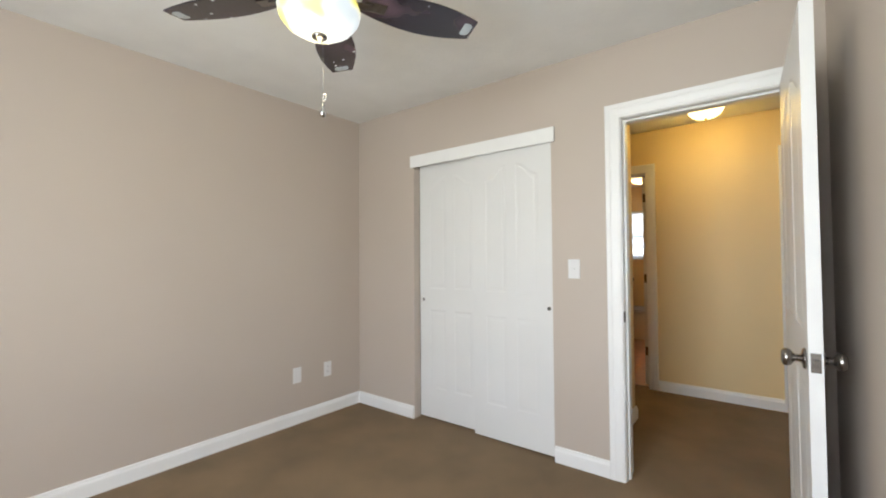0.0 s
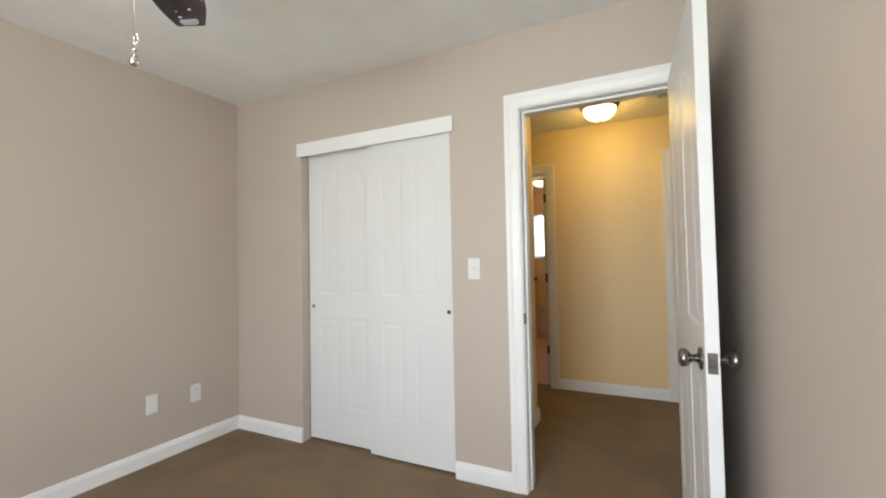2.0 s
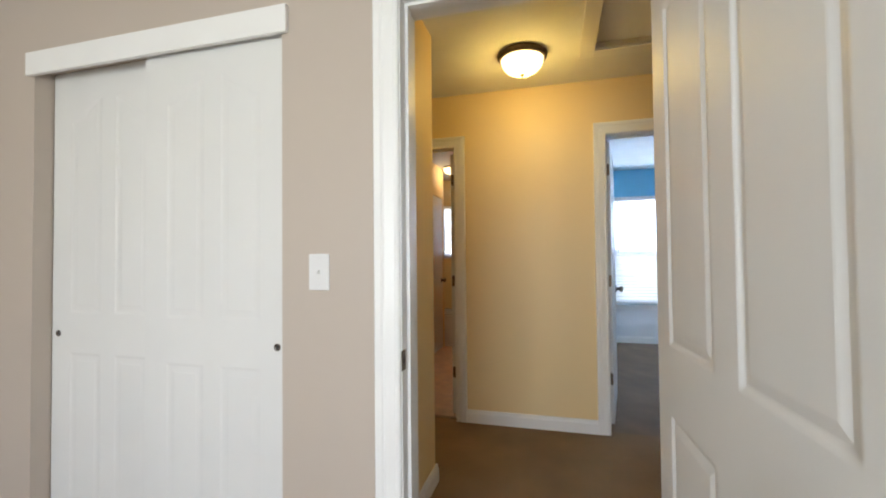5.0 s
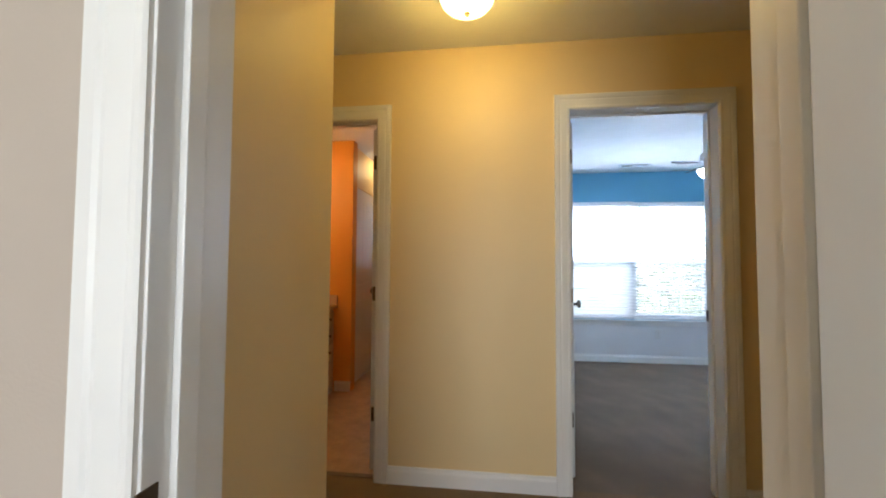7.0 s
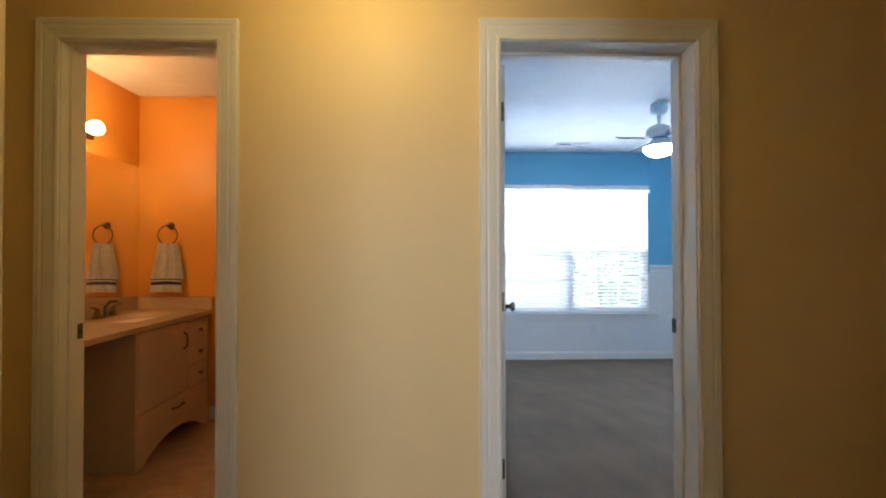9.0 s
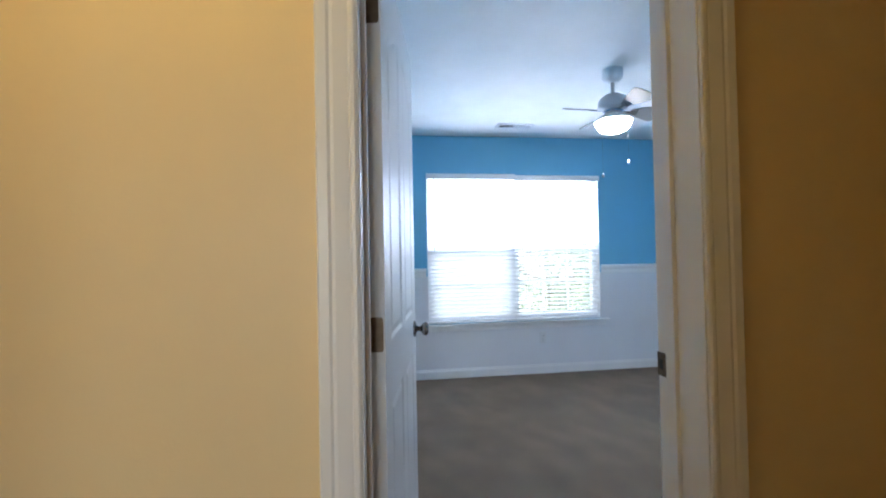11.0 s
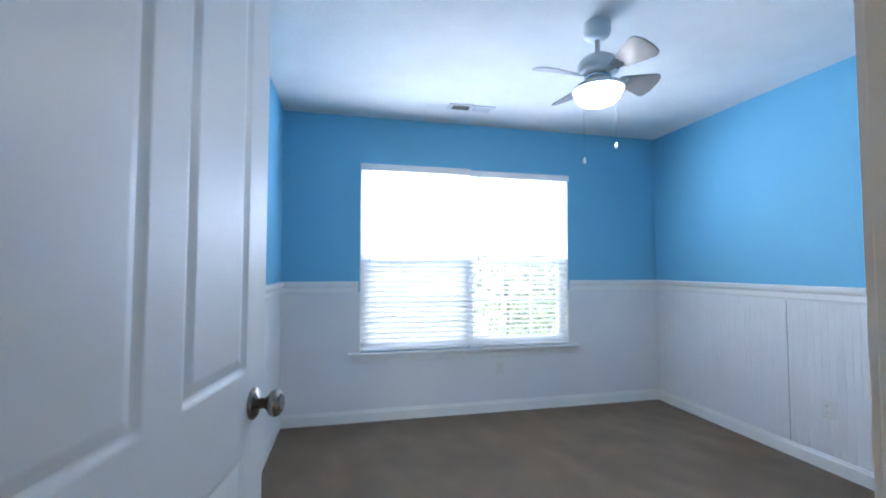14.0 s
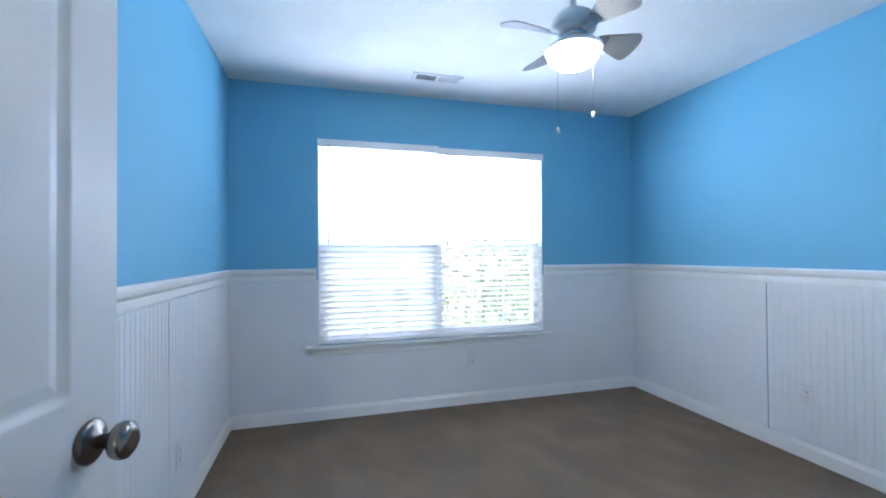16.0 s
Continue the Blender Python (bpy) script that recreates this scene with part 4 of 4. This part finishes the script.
def blind(x0, x1, z0, z1, y, tilt, label, drop=0.0):
    th = thing("window_blind", pose(x0, y, 0), label, "blind", "blinds in the twin window")
    w = x1 - x0
    part("headrail", boxes((-0.004, w + 0.004, -0.034, 0.026, z1 - 0.045, z1), bevel=0.002), M_BLIND, th)
    part("valance", boxes((-0.010, w + 0.010, -0.044, -0.0345, z1 - 0.058, z1 - 0.002), bevel=0.003), M_BLIND, th)
    part("bottom_rail", boxes((0, w, -0.026, 0.026, z0 + 0.002, z0 + 0.020), bevel=0.003), M_BLIND, th)
    me = blind_slat_mesh(w)
    pitch = 0.0415
    n = int((z1 - 0.075 - z0 - 0.03) / pitch)
    for i in range(n + 1):
        ob = new("slat", me)
        ob.parent = th
        ob.matrix_local = pose(0.0, 0, z0 + 0.042 + i * pitch, tilt + random.uniform(-2.0, 2.0), random.uniform(-0.08, 0.08), 0)
    for x in (0.13, w - 0.13):
        for dy in (-0.0275, 0.0275):
            part("ladder_cord", tube([(x, dy, z0 + 0.01), (x, dy, z1 - 0.04)], 0.0011, 5), M_CORD, th)
    part("tilt_wand", tube([(0.065, -0.050, z1 - 0.05), (0.065, -0.052, z1 - 0.30), (0.066, -0.050, z1 - 0.78)], 0.0035, 8), M_WAND, th, "thin clear tilt wand")
    part("lift_cord", tube([(w - 0.06, -0.050, z1 - 0.05), (w - 0.06, -0.050, z1 - 0.16)], 0.0015, 6), M_CORD, th)
    return th


blind(W[0] + 0.008, 2.000 - 0.004, W[2] + 0.006, W[3] + 0.014, BY + 0.012, -54, "white horizontal slat blind, lowered with slats open")
blind(2.000 + 0.004, W[1] - 0.008, W[2] + 0.004, W[3] + 0.002, BY + 0.012, -25, "white horizontal slat blind, lowered with slats open")

# bedroom window behind the walker, with the same sashes
twin_window("window_2", -0.82, 0.50, 0.65, 2.05, -3.70, 2, "white double-hung twin window of the bedroom")

# ---- bathroom ----
twin_window("window_3", -1.42, -0.74, 1.21, 2.035, 5.235, 1, "small white bathroom window")
VX, VY0, VY1, VZ = -1.300, 2.710, 3.475, 0.795


def bath_blind():
    th = thing("window_blind", pose(-1.412, 5.212, 0), "white slat blind in the small bathroom window", "blind")
    part("headrail", boxes((0, 0.664, -0.02, 0.02, 1.99, 2.03), bevel=0.002), M_BLIND, th)
    me = blind_slat_mesh(0.664)
    for i in range(18):
        ob = new("slat", me)
        ob.parent = th
        ob.matrix_local = pose(0, 0, 1.250 + i * 0.0415, -48, 0, 0)


bath_blind()


def vanity():
    th = thing("vanity_cabinet", pose(0, 0, 0), "white painted vanity cabinet with curved toe cut-out", "vanity")
    part("carcass", boxes((-1.843, VX - 0.020, VY0 + 0.016, VY1, 0.10, VZ - 0.002)), M_VANITY, th)
    part("side_panel", boxes((-1.843, VX - 0.002, VY0, VY0 + 0.0155, 0.0, VZ - 0.002), bevel=0.001), M_VANITY, th)

    def front(name, y0, y1, z0, z1):
        return part(name, boxes((VX - 0.0195, VX, y0, y1, z0, z1), bevel=0.003), M_VANITY, th)

    ym = VY0 + 0.50
    d = front("cabinet_door", VY0 + 0.018, ym, 0.315, VZ - 0.012)
    part("pull_handle", tube([(VX, ym - 0.045, 0.60), (VX + 0.020, ym - 0.045, 0.615), (VX + 0.026, ym - 0.045, 0.655), (VX + 0.020, ym - 0.045, 0.695), (VX, ym - 0.045, 0.71)], 0.0065), M_BRONZE, d, "dark bronze pull")
    for i in range(3):
        z0 = 0.315 + i * 0.154
        f = front("drawer_front", ym + 0.004, VY1 - 0.008, z0, z0 + 0.150)
        turn = Matrix.Translation((VX, (ym + VY1) / 2, z0 + 0.078)) @ Matrix.Rotation(radians(90), 4, "Y")
        part("drawer_knob", lathe([(0, 0), (0.006, 0), (0.006, 0.012), (0.014, 0.018), (0.014, 0.024), (0, 0.028)], 16, turn), M_BRONZE, f, "dark bronze knob")
    f = front("base_drawer", VY0 + 0.018, VY1 - 0.008, 0.165, 0.311)
    yc = (VY0 + VY1) / 2
    part("pull_handle", tube([(VX, yc - 0.055, 0.245), (VX + 0.022, yc - 0.045, 0.245), (VX + 0.024, yc + 0.045, 0.245), (VX, yc + 0.055, 0.245)], 0.0065), M_BRONZE, f, "dark bronze pull")
    bm = bmesh.new()
    n = 24
    top, low = [], []
    for i in range(n + 1):
        s = i / n
        y = VY0 + 0.001 + (VY1 - VY0 - 0.009) * s
        e = 0.10
        z = 0.0 if s < e or s > 1 - e else 0.105 * math.sin(math.pi * (s - e) / (1 - 2 * e)) ** 0.7
        top.append((y, 0.162))
        low.append((y, z))
    a, c = [[(bm.verts.new((x, *p)), bm.verts.new((x, *q))) for p, q in zip(top, low)] for x in (VX - 0.0195, VX - 0.001)]
    for k in range(n):
        bm.faces.new((a[k][0], a[k][1], a[k + 1][1], a[k + 1][0]))
        bm.faces.new((c[k][0], c[k + 1][0], c[k + 1][1], c[k][1]))
        bm.faces.new((a[k][1], c[k][1], c[k + 1][1], a[k + 1][1]))
    part("curved_toe_board", bm, M_VANITY, th)
    part("filler_strip", boxes((-1.843, VX - 0.025, VY1 + 0.001, 3.503, 0.0, VZ - 0.002)), M_VANITY, th)


vanity()


def counter():
    th = thing("bathroom_counter", pose(0, 0, 0), "cream cultured marble counter with basin and backsplash", "countertop")
    bm = boxes((-1.843, VX + 0.022, HC + 0.003, 2.87, VZ, VZ + 0.030), (-1.843, VX + 0.022, 3.31, 3.503, VZ, VZ + 0.030), (-1.843, -1.74, 2.87, 3.31, VZ, VZ + 0.030), (-1.42, VX + 0.022, 2.87, 3.31, VZ, VZ + 0.030))
    part("slab", bm, M_COUNTER, th)
    bm = bmesh.new()
    rings = []
    for k, (f, z) in enumerate(((1.0, VZ + 0.0302), (0.94, VZ + 0.018), (0.80, VZ - 0.05), (0.5, VZ - 0.10), (0.12, VZ - 0.115))):
        ring = []
        for i in range(32):
            a = 2 * math.pi * i / 32
            c, s = math.cos(a), math.sin(a)
            p = 1.0 if k else max(abs(c), abs(s))
            ring.append(bm.verts.new((-1.58 + 0.158 * f * c / (p if k == 0 else 1), 3.09 + 0.218 * f * s / (p if k == 0 else 1), z)))
        rings.append(ring)
    for a, b in zip(rings, rings[1:]):
        for i in range(32):
            bm.faces.new((a[i], b[i], b[(i + 1) % 32], a[(i + 1) % 32])).smooth = True
    bm.faces.new(rings[-1])
    part("basin", bm, M_COUNTER, th)
    part("backsplash", boxes((-1.844, -1.828, HC + 0.003, 3.482, VZ + 0.031, VZ + 0.125), (-1.827, VX + 0.020, 3.483, 3.5035, VZ + 0.031, VZ + 0.125), bevel=0.002), M_COUNTER, th)


counter()


def faucet():
    th = thing("basin_faucet", pose(-1.772, 3.09, VZ + 0.030), "dark nickel two-handle faucet behind the basin", "faucet")
    part("base_plate", boxes((-0.025, 0.025, -0.085, 0.085, 0, 0.014), bevel=0.006), M_NICKEL, th)
    part("spout", tube([(0, 0, 0.01), (0.005, 0, 0.07), (0.035, 0, 0.105), (0.085, 0, 0.108), (0.115, 0, 0.085)], 0.011, 14), M_NICKEL, th)
    for s in (-1, 1):
        part("valve", lathe([(0, 0.01), (0.021, 0.01), (0.019, 0.035), (0.013, 0.050), (0.013, 0.062), (0, 0.066)], 20, Matrix.Translation((0, s * 0.062, 0))), M_NICKEL, th)
        part("lever", tube([(0, s * 0.062, 0.060), (0.008, s * 0.085, 0.070), (0.014, s * 0.125, 0.078)], 0.0065), M_NICKEL, th)


faucet()
mir = thing("wall_mirror", pose(0, 0, 0), "frameless wall mirror above the vanity", "mirror")
part("glass", boxes((-1.8445, -1.8395, HC + 0.10, 3.498, 0.925, 1.90)), M_MIRROR, mir)
part("bottom_channel", boxes((-1.8445, -1.841, HC + 0.10, 3.498, 0.916, 0.9245)), M_CHROME, mir)


def light_bar():
    th = thing("vanity_light_bar", pose(-1.845, 2.74, 2.03), "bronze vanity light bar with lit globe bulbs", "wall light")
    part("back_plate", boxes((0, 0.022, -0.32, 0.32, -0.045, 0.045), bevel=0.006), M_BRONZE, th)
    for dy in (-0.21, 0.0, 0.20):
        s = part("socket", lathe([(0, 0), (0.026, 0), (0.026, 0.035), (0.020, 0.042), (0, 0.042)], 20, Matrix.Translation((0.02, dy, 0)) @ Matrix.Rotation(radians(90), 4, "Y")), M_BRONZE, th)
        part("bulb", lathe([(0, 0.0), (0.016, 0.002), (0.030, 0.022), (0.042, 0.045), (0.046, 0.066), (0.040, 0.092), (0.022, 0.108), (0, 0.112)], 24, Matrix.Translation((0.058, dy, 0)) @ Matrix.Rotation(radians(90), 4, "Y")), M_BULB, s, "lit globe bulb")


light_bar()


def towel_ring(x, y, z):
    th = thing("towel_ring", pose(x, y, z), "dark bronze towel ring on orange wall", "towel ring")
    part("rosette", lathe([(0, 0), (0.026, 0), (0.026, 0.006), (0.014, 0.012), (0.010, 0.045), (0, 0.045)], 24, Matrix.Rotation(radians(90), 4, "X")), M_BRONZE, th)
    part("ring", tube([(0.072 * math.sin(a * math.pi / 20), -0.045, -0.072 + 0.072 * math.cos(a * math.pi / 20)) for a in range(41)], 0.005, 10), M_BRONZE, th)


TRX, TRY = -1.600, 3.505
towel_ring(TRX, TRY, 1.455)


def hand_towel(x, y, ztop, zlow):
    th = thing("hand_towel", pose(x, y, 0), "white hand towel with navy stripes hung in the ring", "towel")
    cols, rows = 24, 40

    def sheet(z_hi, z_lo, mat_, name, off):
        bm = bmesh.new()
        grid = []
        nr = max(2, int(rows * (z_hi - z_lo) / (ztop - zlow)) + 1)
        for j in range(nr + 1):
            z = z_hi + (z_lo - z_hi) * j / nr
            t = (ztop - z) / (ztop - zlow)
            hw = 0.058 + 0.056 * min(1, t * 1.6)
            row = []
            for i in range(cols + 1):
                s = i / cols * 2 - 1
                fold = (0.016 * (1 - 0.5 * t) * math.cos(s * 8.0 + 0.8) + 0.006 * math.cos(s * 17 + t * 3)) * (0.6 + 0.4 * t)
                row.append(bm.verts.new((s * hw + 0.006 * math.sin(t * 5 + s), -0.045 - 0.012 - fold * 0.6 + off, z - 0.006 * s * s)))
            grid.append(row)
        for a, b in zip(grid, grid[1:]):
            for i in range(cols):
                bm.faces.new((a[i], a[i + 1], b[i + 1], b[i])).smooth = True
        bmesh.ops.solidify(bm, geom=bm.faces[:], thickness=0.005)
        part(name, bm, mat_, th)

    h = ztop - zlow
    cuts = [ztop, zlow + 0.27 * h, zlow + 0.245 * h, zlow + 0.215 * h, zlow + 0.15 * h, zlow + 0.12 * h, zlow]
    for k, (a, b) in enumerate(zip(cuts, cuts[1:])):
        sheet(a, b, M_STRIPE if k in (1, 3) else M_TOWEL, "stripe" if k in (1, 3) else "terry_cloth", 0.0)
    sheet(ztop, zlow + 0.10, M_TOWEL, "back_fold", 0.030)


hand_towel(TRX, TRY, 1.325, 0.96)


def bathtub():
    """A built-in tub along the far wall: apron, rolled rim and hollow basin."""
    th = thing("bathtub", pose(0, 0, 0), "white built-in bathtub under a small window", "bathtub")
    x0, x1, y0, y1, z = -1.843, 0.368, TY + 0.012, 5.197, 0.43
    part("apron", boxes((x0, x1, y0 + 0.006, y0 + 0.030, 0.0, z - 0.031), bevel=0.003), M_PORC, th)
    part("rim", boxes((x0, x1, y0, y0 + 0.075, z - 0.030, z), (x0, x1, y1 - 0.06, y1, z - 0.030, z), (x0, x0 + 0.09, y0 + 0.0755, y1 - 0.0605, z - 0.030, z),
                      (x1 - 0.09, x1, y0 + 0.0755, y1 - 0.0605, z - 0.030, z), bevel=0.010), M_PORC, th)
    part("basin", boxes((x0 + 0.10, x1 - 0.10, y0 + 0.08, y1 - 0.065, 0.05, 0.075), (x0 + 0.075, x0 + 0.0995, y0 + 0.08, y1 - 0.065, 0.05, z - 0.031), (x1 - 0.0995, x1 - 0.075, y0 + 0.08, y1 - 0.065, 0.05, z - 0.031),
                        (x0 + 0.10, x1 - 0.10, y0 + 0.055, y0 + 0.0795, 0.05, z - 0.031), (x0 + 0.10, x1 - 0.10, y1 - 0.0645, y1 - 0.04, 0.05, z - 0.031)), M_PORC, th)


bathtub()


def tub_room_lamp():
    th = thing("flush_ceiling_light", pose(-1.03, 4.30, C), "lit frosted flush ceiling light", "ceiling light")
    part("pan", lathe([(0, 0), (0.12, 0), (0.12, -0.02), (0, -0.02)], 32), M_BRONZE, th)
    part("glass_bowl", lathe([(0.112, -0.021), (0.105, -0.05), (0.075, -0.08), (0.03, -0.095), (0, -0.097)], 32), M_LAMP_H, th)


tub_room_lamp()
tagged(part("bath_threshold_trim", boxes((D3[0], D3[1], HY + 0.030, HY + 0.070, 0.0, 0.006), bevel=0.002), M_BRONZE), "thin metal threshold strip", "threshold", kind="structure")


# ---- outside ----
def backdrop_material():
    """Bright hazy sky that fades into pale distant foliage near the ground."""
    m = bpy.data.materials.new("bright_sky_and_far_foliage")
    m.use_nodes = True
    nt = m.node_tree
    nt.nodes.remove(nt.nodes["Principled BSDF"])
    em = nt.nodes.new("ShaderNodeEmission")
    nt.links.new(em.outputs[0], nt.nodes["Material Output"].inputs["Surface"])
    em.inputs["Color"].default_value = (0.92, 0.97, 1.0, 1)
    em.inputs["Strength"].default_value = BACK
    return m


BACK = 1.35
bm = bmesh.new()
vs = [bm.verts.new(p) for p in ((-25, 32, -4), (30, 32, -4), (30, 32, 26), (-25, 32, 26))]
bm.faces.new(vs)
tagged(part("backdrop", bm, backdrop_material()), "bright hazy sky beyond the garden", "sky", kind="structure")
M_GRASS = mat("lawn_green", (0.16, 0.20, 0.09), 0.9, vary=0.3, scale=1.2, fine=0.3, bscale=60)
bm = bmesh.new()
vs = [bm.verts.new(p) for p in ((-400, -600, -0.6), (400, -600, -0.6), (400, 600, -0.6), (-400, 600, -0.6))]
bm.faces.new(vs)
tagged(part("ground", bm, M_GRASS), "lawn round the house", "ground", kind="structure")
# unseen deck, added so that no sun falls in through the ceiling
tagged(part("roof", boxes((-2.9, 4.4, -4.1, 5.85, 2.66, 2.78)), M_ATTIC), "unseen deck added over the rooms to keep the sun out", "roof", kind="structure")
M_LEAF = mat("shrub_leaves", (0.12, 0.17, 0.08), 0.6, vary=0.5, scale=3)
M_BARK = mat("shrub_bark", (0.16, 0.11, 0.08), 0.9, vary=0.2, scale=12)


def shrub(x, y, z0, w, h, n, seed, label):
    """A leafy shrub: stems and a crown of many small leaves in clumps."""
    rng = random.Random(seed)
    th = thing("garden_tree", pose(x, y, z0), label, "tree", "garden trees")
    part("trunk", tube([(0, 0, 0), (0.05, 0.02, h * 0.3), (-0.04, 0, h * 0.6), (0.02, 0, h * 0.85)], 0.06, 8), M_BARK, th)
    for k in range(6):
        a = rng.uniform(0, 6.28)
        z = h * rng.uniform(0.2, 0.6)
        part("limb", tube([(0, 0, z), (math.cos(a) * w * 0.25, math.sin(a) * w * 0.25, z + h * 0.12), (math.cos(a) * w * 0.42, math.sin(a) * w * 0.42, z + h * 0.22)], 0.025, 6), M_BARK, th)
    verts, faces = [], []
    clumps = [(rng.gauss(0, w * 0.28), rng.gauss(0, w * 0.28), h * rng.uniform(0.15, 1.0), rng.uniform(0.15, 0.38)) for _ in range(n // 45)]
    for cx, cy, cz, cr in clumps:
        for _ in range(45):
            p = Vector((cx + rng.gauss(0, cr), cy + rng.gauss(0, cr), cz + rng.gauss(0, cr * 0.8)))
            e = Euler((rng.uniform(0, 6.3), rng.uniform(0, 6.3), rng.uniform(0, 6.3)))
            s = rng.uniform(0.04, 0.09)
            i = len(verts)
            for q in ((-1, 0, 0), (0, -0.45, 0.1), (1, 0, 0), (0, 0.45, 0.1)):
                v = Vector(q) * s
                v.rotate(e)
                verts.append(tuple(p + v))
            faces.append((i, i + 1, i + 2, i + 3))
    me = bpy.data.meshes.new("crown")
    me.from_pydata(verts, [], faces)
    me.materials.append(M_LEAF)
    new("crown", me).parent = th


for i, (x, y, w, h) in enumerate(((2.0, 12.0, 3.0, 2.2), (4.6, 11.0, 2.8, 2.6), (7.0, 12.5, 3.2, 2.4), (9.6, 14, 3.4, 2.8), (0.2, 14.0, 3.2, 2.0), (12.5, 16, 4, 3.0))):
    shrub(x, y, -0.6, w, h, 3600, 10 + i, "leafy green garden shrub behind the window")


def jamb_hinge_leaves(x, y, side):
    """The fixed halves of three hinges, screwed to the jamb."""
    for z in (0.330, 1.035, 1.844):
        th = thing("jamb_hinge_leaf", pose(x, y, z), "aged bronze hinge leaf screwed to the jamb", "hinge", "jamb hinge leaves")
        part("plate", rounded_plate(min(0, 0.002 * side), max(0, 0.002 * side), 0.002, -0.033, -0.042, 0.042), M_BRONZE, th)
        for dz in (-0.028, 0.0, 0.028):
            part("screw", lathe([(0, 0), (0.0038, 0), (0.0038, 0.0008), (0, 0.001)], 10, Matrix.Translation((0.002 * side, -0.018 + 0.006 * (dz == 0.0), dz)) @ Matrix.Rotation(radians(90 * side), 4, "Y")), M_NICKEL, th)


jamb_hinge_leaves(D2[0], HB + 0.001, 1)
jamb_hinge_leaves(D3[1], HC + 0.001, -1)
